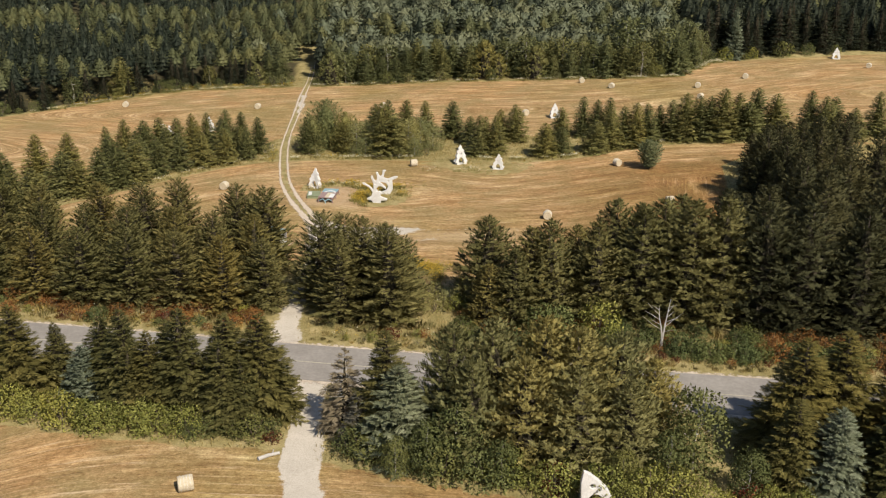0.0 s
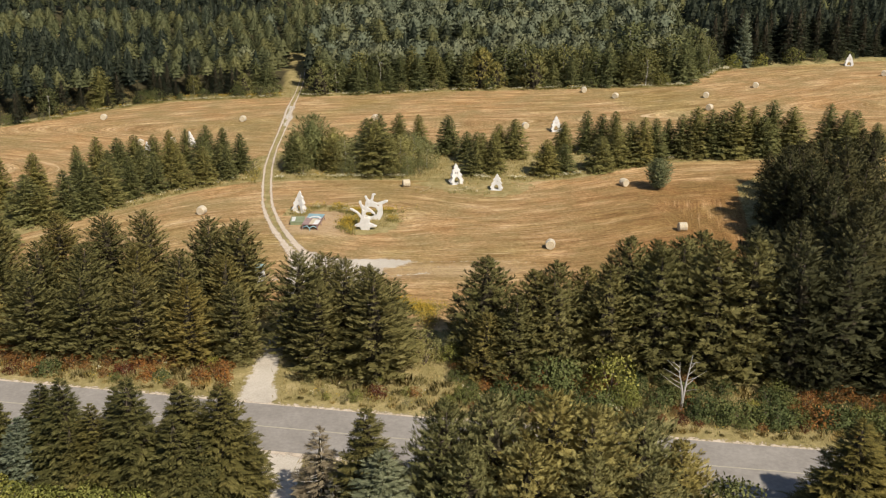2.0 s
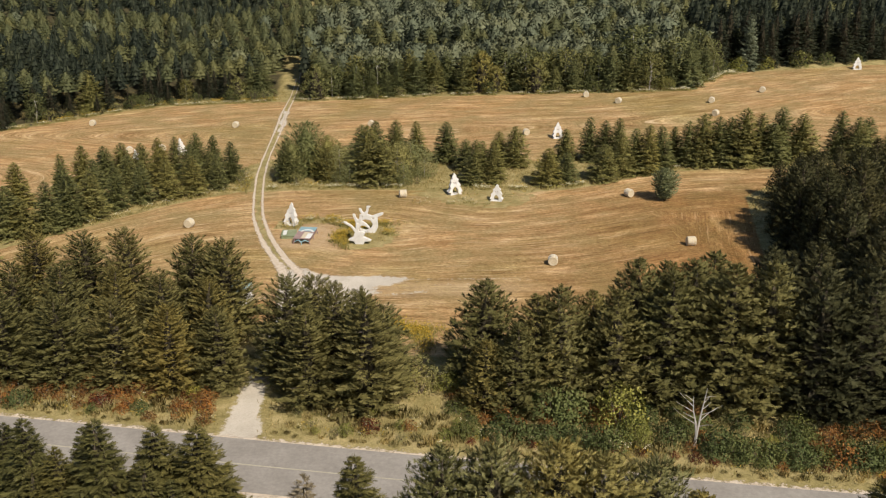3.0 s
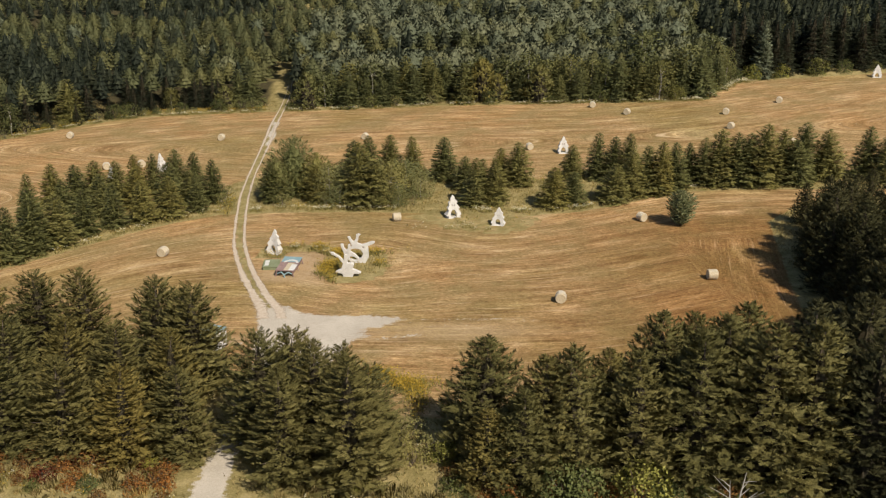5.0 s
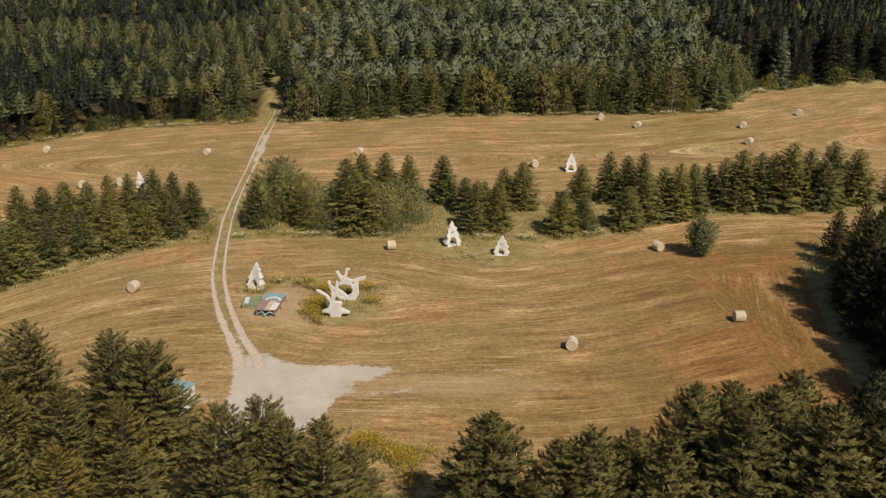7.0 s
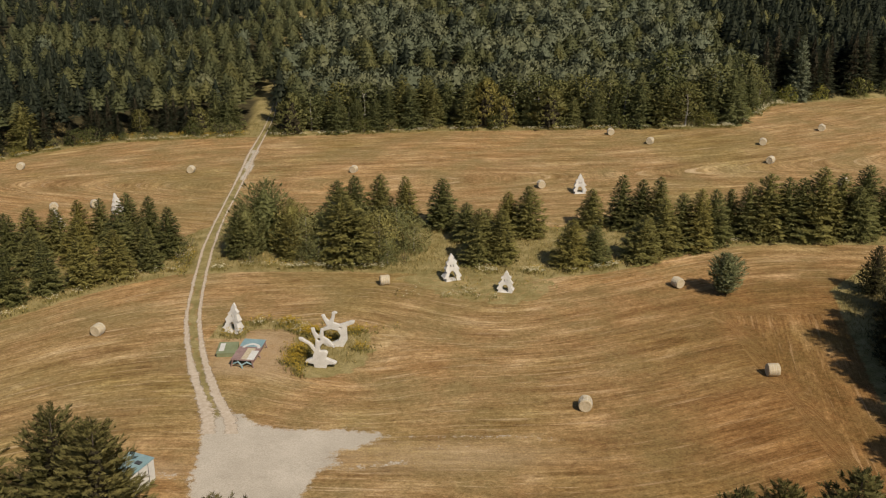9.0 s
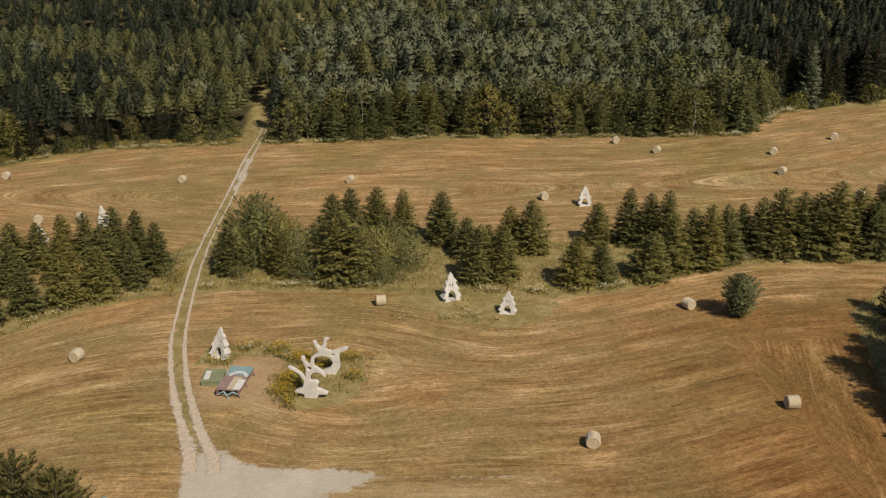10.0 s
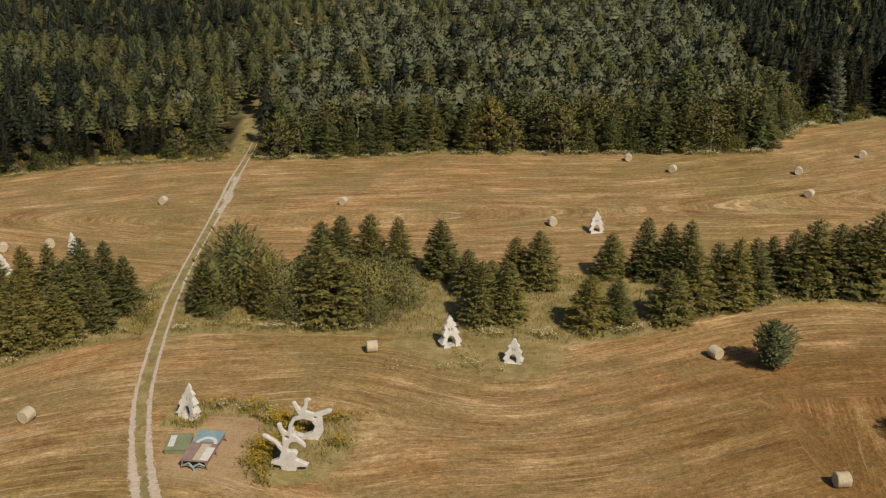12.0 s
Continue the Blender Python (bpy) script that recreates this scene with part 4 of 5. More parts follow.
plant(BROADLEAF, [(19.4, 62.4, 7.0), (1.2, 63.2, 5.6), (-1.0, 62.2, 4.4), (4.6, 60.6, 3.8), (-3.4, 61.8, 3.4), (17.0, 60.5, 4.5), (22.5, 58.8, 4.0), (13.5, 59.6, 3.6)], "young broadleaf trees beside the road", rng)

# trees in the rough strip between the two hay fields
plant(STRIP_PINE, [(-21.6, 170.6, 9.2), (-23.9, 168.6, 6.6), (-18.0, 168.2, 7.4)], "trees in the rough strip", rng, wide=1.0)
plant(STRIP_SPRUCE, [(-24.6, 167.2, 6.2), (-17.6, 166.4, 6.0), (-11.1, 165.2, 9.6), (-13.2, 180, 6.6), (-10.9, 181, 7.1), (-7.4, 182.2, 6.9), (-3.7, 180.7, 6.9), (-8.6, 164.4, 7.2), (1.6, 178.4, 7.2), (5.0, 172.4, 5.4),
                     (6.1, 163.6, 7.4), (9.2, 163.8, 7.2), (7.6, 165.4, 6.8), (10.6, 175.2, 5.9), (13.2, 173.6, 7.1), (17.7, 162.2, 6.0), (20.7, 163, 5.0)], "spruces in the rough strip", rng, wide=1.28)
plant(STRIP_SPRUCE, [(22.1, 176.2, 5.7), (26.2, 175.8, 7.7), (28.6, 174.7, 7.2), (30.7, 173.7, 7.8), (26.7, 163.6, 5.9), (29.6, 165.5, 7.4), (32.4, 167.2, 7.4), (34.2, 166.4, 8.2), (36.6, 167.8, 7.6), (41.5, 170, 7.6), (39.4, 171, 6.6), (43.9, 170, 8.8),
                     (46.3, 169.8, 8.2), (48.2, 169.8, 8.0), (50.6, 169.6, 9.4), (53.4, 170, 8.4), (57.1, 171.4, 8.9), (60.5, 170.8, 7.8), (55, 168.5, 7), (66.3, 169.8, 8.3), (68.4, 168, 7.6), (70.4, 168.9, 7.2), (73, 166.5, 5.6), (78, 168, 8), (84, 167, 8)], "spruces in the rough strip", rng, wide=1.28)
plant(OLIVE, [(-15.8, 167, 6.0), (-6.4, 166, 6.4), (-4.4, 169, 6.2), (-2.0, 168.4, 4.8), (-13.2, 171, 5.6), (-5.2, 163.6, 3.6), (-14.0, 164.6, 4.0), (-9.4, 170, 6.0)], "willow bushes in the rough strip", rng)
plant(STRIP_SPRUCE, [(-52.8, 140.2, 7.3), (-51.0, 143.5, 7.4), (-49.3, 146.7, 7.2), (-47.0, 150.5, 6.8), (-44.3, 154, 6.6), (-41.2, 156.7, 6.3), (-37.9, 159.4, 6.2), (-34.7, 162.1, 5.8), (-33.4, 167, 6.8), (-36.6, 166, 5.4),
                     (-55, 152, 6.5), (-52, 156, 6.5), (-48, 160, 6.4), (-44, 164, 6.3), (-40, 167, 6.4)], "spruce row beside the track", rng, wide=1.22)
plant(STRIP_SPRUCE, [(-58.2, 159.1, 6.6), (-56.6, 164, 6.9), (-53.2, 164.6, 6.6), (-51.4, 167.2, 6.6), (-48.4, 168, 6.4), (-46.3, 170.7, 6.7), (-43.8, 171.6, 6.7), (-40.6, 173, 7.0), (-37.7, 172.9, 6.6), (-64.3, 145, 8.2), (-57.9, 138.3, 7.1),
                     (-61.2, 129, 7.1), (-57.4, 127, 7.4), (-55.3, 138, 5.6), (-62, 152, 7), (-67, 138, 7), (-70, 128, 7)], "spruce row beside the track", rng, wide=1.22)

# ---- the woods behind the far field ----
def wood_kind(x, y, r):
    """0 olive pine, 1 pale pine, 2 dark spruce."""
    if x > 66 + 0.12 * (y - 245):
        return 2 if r < 0.85 else 0
    clump = math.sin(x * 0.09 + 1.3 * math.sin(y * 0.05)) * math.sin(y * 0.075 + 0.03 * x)
    pale = 0.58 if clump > -0.10 else 0.15
    # more dark spruces on the left, partly standing in for the view's corner dimming
    if x < -60 - 0.3 * (y - 250) and y < 285 or x < -60 - 0.45 * (y - 300) + 40 and y > 330 and x < -60:
        return 2 if r < 0.70 else 0
    if x < -36:
        return 0 if r < 0.90 else (1 if r < 0.94 else 2)
    return 1 if r < pale + 0.08 else (2 if r > 0.93 else 0)


EDGE_SPRUCE = [conifer("spruce_tree", "dark-green spruce at the forest edge", 10, w, cone(0.70, 0.9), EDGE_NEEDLES, 20, 12, 2, inner=0.65, green=True, limbs=2, rise=(-0.45, 0.4), curl=0.1, fan=0.42, slim=0.55, least=0.30, pitch=0.2) for w in (2.7, 3.1, 2.5)]
EDGE_PINE = [pine("olive-green pine at the forest edge", 10, w, dome(1.4, 0.85), STRIP_NEEDLES, 110, 4, 0.65, 4, size=0.75, slim=0.42, pitch=0.25) for w in (2.7, 3.2)]
EDGE_LEAF = [(tree("broadleaf_tree", "pale-barked green broadleaf tree at the forest edge", leaf_crown(9, 2.4, 26, 40, rng, 0.2, 0.42), 9, 2.4, PALE_BARK, LEAF, rng, 10, 0.016), 9) for _ in range(2)]
EDGE_DARK = [conifer("spruce_tree", "tall blackish spruce at the forest edge", 16, 3.2, cone(0.8, 0.9), DARK_SPRUCE, 24, 11, 2, inner=0.65, limbs=2, rise=(-0.5, 0.4), curl=0.1, slim=0.5, least=0.35, pitch=0.2) for _ in range(2)]


def plant_edge():
    rows = {0: [], 1: [], 2: [], 3: []}
    x = -112.0
    while x < 132:
        for k in range(2):
            px, back = x + 1.9 * k + rng.uniform(-1.2, 1.2), 1.6 + 3.4 * k + rng.uniform(-1.0, 1.6) + (2.6 if -66 < x < -50 else 0.0)
            y = float(far_edge(px)) + back
            if abs(px + 36.4 + (y - 245) * 0.05) < 4.6:
                continue
            q = rng.random()
            if px > 66:
                rows[3].append((px, y + 2, rng.uniform(8, 14) + 2.5 * k))
            # mostly dark spruces here: their colour also carries the lens's corner dimming
            elif px < -48:
                rows[3 if q < 0.74 else 0 if q < 0.88 else 2].append((px, y, rng.uniform(4.5, 8) + 2.0 * k))
            elif px < -38:
                rows[0 if q < 0.55 else 1 if q < 0.85 else 2].append((px, y, rng.uniform(3.5, 7.5) + 1.6 * k))
            elif px > 20:
                rows[0 if q < 0.45 else 2 if q < 0.85 else 1].append((px, y, rng.uniform(5.5, 9.5) + 1.2 * k))
            else:
                rows[0 if q < 0.75 else 2 if q < 0.90 else 1].append((px, y, rng.uniform(6.0, 9.5) + 1.0 * k))
        x += rng.uniform(3.3, 5.0)
    for k, models in enumerate((EDGE_SPRUCE, EDGE_PINE, EDGE_LEAF, EDGE_DARK)):
        plant(models, rows[k], "forest edge trees", rng, wide=1.36)


plant_edge()

plant(BLUE, [(-96, 307, 12.5), (-76.6, 305.7, 13), (-73.9, 302, 11.5), (-72.4, 311.7, 13), (-66.9, 309, 12.6), (74.5, 247.8, 13.5), (43.9, 244, 11.5)], "pale spruces among the forest trees", rng, wide=0.58)
plant(EDGE_LEAF, [(45.3, 239.5, 13.2), (29, 236, 9.4), (24, 236.4, 8.6), (62, 247, 10.5), (15.5, 238.6, 9.2), (36.4, 232.8, 7.6), (53.2, 233, 11), (7, 240.6, 8.6), (-18, 243.6, 8.8)], "forest edge trees", rng, wide=1.5)


def build_woods():
    """The forest itself: thousands of trees, merged kind by kind."""
    def crowns(olive, pale, dark):
        """Model crowns kind by kind, with so many storeys of boughs each."""
        return [
            [joined(skirts(9.9, w, 6, 8, rng, 0.56, cone(0.80), 0.15, 1.02, 0.14, True), bough_crown(10, w, cone(0.80), olive, 9, 1, rng, 0.58, (0.0, 0.7), 0.15, 0.10, 0.60, 0.6, 0.7, 0.12, 0.30, 0.14)) for w in (2.3, 2.6, 2.4, 2.8)],
            [joined(skirts(9.3, w, 4, 9, rng, 0.58, dome(2.6, 0.95), 0.05, 0.92, 0.14, True), bough_crown(9.6, w, dome(2.4, 0.9), pale, 10, 1, rng, 0.60, (0.1, 0.9), 0.2, 0.06, 0.70, 0.9, 0.9, 0.16, 0.36, 0.16)) for w in (2.2, 2.5, 2.8)],
            [joined(skirts(11.6, w, 6, 7, rng, 0.45, cone(0.8), 0.30, 0.82, 0.2, True), bough_crown(12, w, cone(0.8), dark, 7, 1, rng, 0.45, (-0.3, 0.4), 0.1, 0.36, 0.55, 0.0, 0.5, 0.2, 0.38, 0.25)) for w in (2.6, 3.0, 2.4)],
        ]

    front, rear = crowns(10, 13, 7), crowns(5, 7, 4)
    made = [([], [], [], [], [], [0]) for _ in front]
    y, row = 206.0, 0
    while y < 470:
        step = 4.1 + max(0.0, y - 250) * 0.008
        for col in range(int(450 / step)):
            x = -226 + step * (col + rng.uniform(-0.22, 0.22) + 0.5 * (row % 2)) * 1.05
            py = y + step * rng.uniform(-0.22, 0.22)
            if abs(x) > 12 + 0.47 * (py - 8) or py < far_edge(x) + 7 or abs(x + 36.6 + (py - 245) * 0.09) < 2.8 and py < 268:
                continue
            if math.hypot((x + 127 + 0.42 * (py - 335)) / 5.0, (py - 340) / 26) < 1:
                continue
            k = wood_kind(x, py, rng.random())
            models = (front if py < 335 else rear)[k]
            v, f, nn, comb = models[int(rng.integers(len(models)))]
            h = (rng.uniform(8.8, 9.9), rng.uniform(8.6, 10.8), rng.uniform(9.5, 13.0))[k]
            if x < -36:
                h *= 0.92
            a, s = rng.uniform(0, 6.28), h / (10, 10, 12)[k]
            c, sn, ws = math.cos(a) * s, math.sin(a) * s, rng.uniform(0.88, 1.15) * (1.18, 1.25, 1.15)[k]
            z0 = float(height(x, py))
            V, Fs, T, N, C, n = made[k]
            V.append(np.stack([x + (v[:, 0] * c - v[:, 1] * sn) * ws, py + (v[:, 0] * sn + v[:, 1] * c) * ws, z0 + v[:, 2] * s], 1))
            Fs.append(f + n[0])
            N.append(np.stack([nn[:, 0] * c - nn[:, 1] * sn, nn[:, 0] * sn + nn[:, 1] * c, nn[:, 2] * s], 1) / s)
            T.append(np.full(len(v), rng.random()))
            C.append(comb)
            n[0] += len(v)
        y, row = y + step * 0.95, row + 1
    for (V, Fs, T, N, C, n), mat, name, label in zip(made, (WOOD_PINE, WOOD_PALE, WOOD_SPRUCE), ("pine_forest", "pale_pine_forest", "spruce_forest"),
                                               ("dense olive-green pine forest behind the far field", "pale grey-green round-crowned pines in the forest", "dark spruces in the forest behind the field")):
        tagged(solid(name, np.concatenate(V), np.concatenate(Fs), mat, None, np.concatenate(T), np.concatenate(N), np.concatenate(C)), label, "forest", kind="stuff")


build_woods()


# ---- wheel tracks ----
def wheel_track(name, pts, width, rng):
    """A pale strip of gravel with uneven edges along a line."""
    ys = np.arange(pts[0][1], pts[-1][1], 0.4)
    xs = np.interp(ys, [p[1] for p in pts], [p[0] for p in pts])
    xs = np.convolve(np.pad(xs, 8, "edge"), np.ones(17) / 17, "valid")
    rough = rng.normal(0, 1, (2, len(ys) + 8))
    rough = np.stack([np.convolve(r, np.ones(9) / 3, "valid") for r in rough])
    w = width * np.interp(ys, (122, 135, 150, 195, 205, 225, 240, 262), (0.8, 0.52, 0.26, 0.22, 0.36, 0.36, 0.22, 0.15))
    half = np.maximum(w * 1.45 * (1 + 0.15 * rough), 0.1)
    edge = np.array([-1.0, -0.45, 0.0, 0.45, 1.0])
    px = xs[:, None] + edge * np.where(edge < 0, half[0][:, None], half[1][:, None])
    py = ys[:, None] + 0 * edge
    v = np.stack([px, py, height(px, py) + 0.025], 2).reshape(-1, 3)
    i = (np.arange(len(ys) - 1)[:, None] * 5 + np.arange(4)).ravel()
    ob = solid(name, v, np.stack([i, i + 1, i + 6, i + 5], 1), RUT)
    core = (1 - np.abs(edge)) * np.interp(ys, (122, 150, 205, 225, 245, 262), (1.25, 1.1, 1.0, 0.95, 0.75, 0.6))[:, None]
    a = ob.data.attributes.new("core", "FLOAT", "POINT")
    a.data.foreach_set("value", core.astype(np.float32).ravel())
    return tagged(ob, "pale gravel wheel rut through the meadow", "track", kind="structure")


wheel_track("track_left", RUT_LEFT, 0.85, rng)
wheel_track("track_right", RUT_RIGHT, 0.80, rng)


# ---- shrubs ----
def shrub(name, label, leaf, h, r, rng, lobes=12, leaves=50, size=0.18):
    base = tagged(new(name), label, "shrub")
    bm = bmesh.new()
    for k in range(5):
        a = 1.26 * k + rng.uniform(-0.3, 0.3)
        tube(bm, [(0.05 * math.cos(a), 0.05 * math.sin(a), -0.05), (0.3 * r * math.cos(a), 0.3 * r * math.sin(a), 0.45 * h), (0.55 * r * math.cos(a), 0.55 * r * math.sin(a), 0.8 * h)], [0.035, 0.025, 0.012], 4)
    part("stem", bm, BARK, base)
    v, f, n, _ = leaf_crown(h, r, lobes, leaves, rng, 0.05, size, 0.66, 0.5)
    solid("foliage", v, f, leaf, base, normals=n)
    return base


def grass_clump(h, r, rng):
    """Dry stalks that fan out from one root."""
    n = 90
    a, q = rng.uniform(0, 6.28, n), np.sqrt(rng.uniform(0, 1, n))
    p = np.column_stack([r * 0.75 * q * np.cos(a), r * 0.75 * q * np.sin(a), np.full(n, -0.03)])
    d = np.column_stack([0.35 * np.cos(a) * q + rng.normal(0, 0.15, n), 0.35 * np.sin(a) * q + rng.normal(0, 0.15, n), np.ones(n)])
    base = tagged(new("grass_clump"), "clump of tall dry golden grass beside the road", "grass")
    v, f, m, _ = blades(p, d, h * rng.uniform(0.6, 1.1, n), 0.085, rng, 0.05, np.column_stack([0.3 * np.cos(a), 0.3 * np.sin(a) - 0.2, np.full(n, 0.9)]))
    solid("tuft", v, f, GRASS, base, normals=m)
    return base


SHRUBS = {
    "lime": [(shrub("lilac_bush", "yellow-green leafy bush at the field's edge", LIME_LEAF, 2.4, 1.6, rng, 14, 90, 0.19), 2.4) for _ in range(2)],
    "orange": [(shrub("sumac_bush", "orange autumn-coloured sumac bush beside the road", ORANGE_LEAF, 1.4, 1.2, rng), 1.4) for _ in range(2)],
    "red": [(shrub("sumac_bush", "dark-red autumn-coloured sumac bush beside the road", RED_LEAF, 1.4, 1.2, rng), 1.4)],
    "green": [(shrub("alder_bush", "dark-green leafy bush beside the road", BUSH_LEAF, 1.8, 1.7, rng, 15, 75, 0.22), 1.8) for _ in range(2)],
    "bright": [(shrub("hazel_bush", "light-green leafy bush at the field's edge", BRIGHT_LEAF, 2.4, 1.6, rng, 14, 90, 0.19), 2.4) for _ in range(2)],
    "olive": [(shrub("willow_bush", "low olive-green bush in rough grass", OLIVE_LEAF, 2.4, 1.6, rng), 2.4) for _ in range(2)],
    "tan": [(grass_clump(1.0, 1.0, rng), 1.0) for _ in range(3)],
}
hedge = [(x + rng.uniform(-0.5, 0.5), float(near_edge(x)) + 1.8 + rng.uniform(-0.5, 0.9), rng.uniform(1.9, 2.9)) for x in np.arange(-37, -20.5, 1.25)]
plant(SHRUBS["lime"], hedge, "yellow-green bushes along the near field", rng)
plant(SHRUBS["bright"], [(x, float(near_edge(x)) + 1.6 + rng.uniform(-0.3, 0.8), rng.uniform(1.4, 2.2)) for x in np.arange(-20.5, -13.4, 1.3)], "bushes along the near field", rng)
plant(SHRUBS["lime"], [(x, float(near_edge(x)) + 1.7 + rng.uniform(-0.6, 0.6), rng.uniform(1.6, 3.0)) for x in np.arange(3.4, 27, 1.7)], "bushes along the near field", rng)
plant(SHRUBS["bright"], [(x, float(near_edge(x)) + 2.2 + rng.uniform(-0.6, 0.6), rng.uniform(1.8, 3.2)) for x in np.arange(-7.2, 3.5, 1.5)], "bushes along the near field", rng)
plant(SHRUBS["red"], [(8.6, 60.2, 1.8), (22.5, 57.4, 1.7), (-13.8, 66.8, 0.9)], "red bushes along the near field", rng)


def verge_bush(kinds, x, off, h):
    """One plant of the far verge: kinds and their shares, distance from the road's middle, height."""
    q, kind = rng.random(), ""
    for name, share in kinds:
        kind = kind or (name if q < share else "")
        q -= share
    kind = kind or "tan"
    h = rng.uniform(0.5, 0.95) if kind == "tan" else h
    plant(SHRUBS[kind], [(x, float(road_y(x)) + off, h)], "roadside grass clumps" if kind == "tan" else "roadside bushes", rng)


def roadside():
    """Autumn-coloured bushes and dry grass on the far verge, behind a mown strip."""
    for x in np.arange(-52, 2, 1.15):
        if -19.4 < x < -12.4:
            continue
        for k in range(3):
            px, off = x + rng.uniform(-0.5, 0.5), 6.2 + 1.7 * k + rng.uniform(-0.6, 0.9)
            if px < -18:
                verge_bush((("orange", 0.40), ("red", 0.06), ("tan", 0.40), ("lime", 0.06), ("green", 0.08)), px, off, rng.uniform(0.7, 1.4))
            else:
                verge_bush((("tan", 0.62), ("orange", 0.08), ("lime", 0.10), ("olive", 0.13), ("red", 0.07)), px, off, rng.uniform(0.5, 1.2))
    for x in np.arange(2.2, 48, 1.25):
        dense = 5.2 < x < 14.8 or x > 23.5
        px = x + rng.uniform(-0.3, 0.3)
        verge_bush((("red", 0.22), ("orange", 0.16), ("tan", 0.50), ("green", 0.12)), px, 6.5 + rng.uniform(-0.2, 0.4), rng.uniform(0.5, 0.8))
        verge_bush((("green", 0.90 if dense else 0.25), ("tan", 0.06 if dense else 0.40), ("orange", 0.2)), px, 7.7 + rng.uniform(-0.3, 0.4), rng.uniform(1.3, 1.9) if dense else rng.uniform(0.8, 1.2))
        verge_bush((("orange", 0.26), ("tan", 0.44), ("lime", 0.14), ("red", 0.06), ("green", 0.1)), px, 9.4 + rng.uniform(-0.4, 0.5), rng.uniform(0.8, 1.3))
        for off in (11.0, 12.6):
            verge_bush((("green", 0.28), ("orange", 0.34), ("tan", 0.26), ("olive", 0.12)), px, off + rng.uniform(-0.4, 0.6), rng.uniform(0.9, 1.6))
    for x in np.arange(-52, 46, 1.0):
        if not -18.6 < x < -13.2:
            px = x + rng.uniform(-0.4, 0.4)
            plant(SHRUBS["tan"], [(px, float(road_y(px)) + 5.2 + rng.uniform(-0.3, 0.6), rng.uniform(0.28, 0.5))], "roadside grass clumps", rng)


roadside()
plant(SHRUBS["lime"], [(15.8, 86.6, 3.9), (16.6, 85.2, 2.2), (17.2, 84.2, 1.5), (1.6, 93.6, 2.0)], "yellow-green bushes beside the road", rng)
plant(SHRUBS["green"], [(10.6, 88.4, 3.0), (11.8, 88.9, 2.4), (23.4, 82.8, 1.9), (19.8, 84.4, 1.7)], "bushes beside the road", rng)
plant(SHRUBS["olive"], [(0.6, 94.4, 2.2), (-1.0, 93, 2.4), (-2.2, 95.6, 2.6), (-1.2, 97.4, 2.2), (2.2, 99.5, 1.3), (-0.2, 98.6, 1.2), (-30.4, 163.6, 1.6), (-31.8, 165.4, 1.9), (-15.8, 163.6, 2.0), (-3.0, 164.4, 2.0), (-22.5, 164.4, 2.2), (20.0, 165, 1.6), (-32.0, 170.5, 1.6)], "bushes in rough grass", rng)
edge_bushes = []
for x in np.arange(-100, 66, 2.6):
    if abs(x + 36) > 3.4 and rng.random() < (0.8 if x < -38 else 0.4):
        edge_bushes.append((x, float(far_edge(x)) + rng.uniform(-0.4, 0.8), rng.uniform(1.3, 3.2)))
plant(SHRUBS["bright"] + SHRUBS["olive"], edge_bushes, "bushes at the forest edge", rng)
plant(SHRUBS["lime"] + SHRUBS["bright"], [(x, float(far_edge(x)) + rng.uniform(0.2, 1.0), rng.uniform(1.4, 4.0)) for x in (67, 72, 77.5, 79.5, 88, 95, 103)], "yellow-green bushes at the forest edge", rng)


# ---- tall grass and flowers ----
def scatter(n, x0, x1, y0, y1, test, rng):
    x, y = rng.uniform(x0, x1, n), rng.uniform(y0, y1, n)
    keep = test(x, y)
    return x[keep], y[keep]


def off_track(x, y):
    return (to_line(x, y, RUT_LEFT) > 0.8) & (to_line(x, y, RUT_RIGHT) > 0.8)


def off_road(x, y):
    return (np.abs(y - road_y(x)) > 4.9) & (gravel_cover(x, y) < 0.3) & (wild_cover(x, y) > 0.7) & off_track(x, y)


def tufts_of(name, label, x, y, h, w, per, mat, rng, spread=0.25, lean=0.35):
    n = len(x) * per
    px = np.repeat(x, per) + rng.normal(0, spread, n)
    py = np.repeat(y, per) + rng.normal(0, spread, n)
    d = np.column_stack([rng.normal(0, lean, n), rng.normal(0, lean, n), np.ones(n)])
    v, f, nn, _ = blades(np.column_stack([px, py, height(px, py) - 0.03]), d, rng.uniform(0.6, 1.2, n) * h, w, rng, 0.05, np.column_stack([0 * px, 0 * px - 0.35, 0 * px + 0.9]))
    tagged(solid(name, v, f, mat, normals=nn), label, "grass", kind="stuff")


gx, gy = [], []
for n, x0, x1, y0, y1 in ((3600, -60, 60, 55, 112), (5200, -62, 76, 135, 190), (1800, -100, 70, 215, 246)):
    a, b = scatter(n * 3, x0, x1, y0, y1, off_road, rng)
    gx.append(a), gy.append(b)
gx, gy = np.concatenate(gx), np.concatenate(gy)
tufts_of("tall_grass", "tall dry grass in the unmown strips and verges", gx, gy, 0.50, 0.07, 5, GRASS, rng, 0.35)


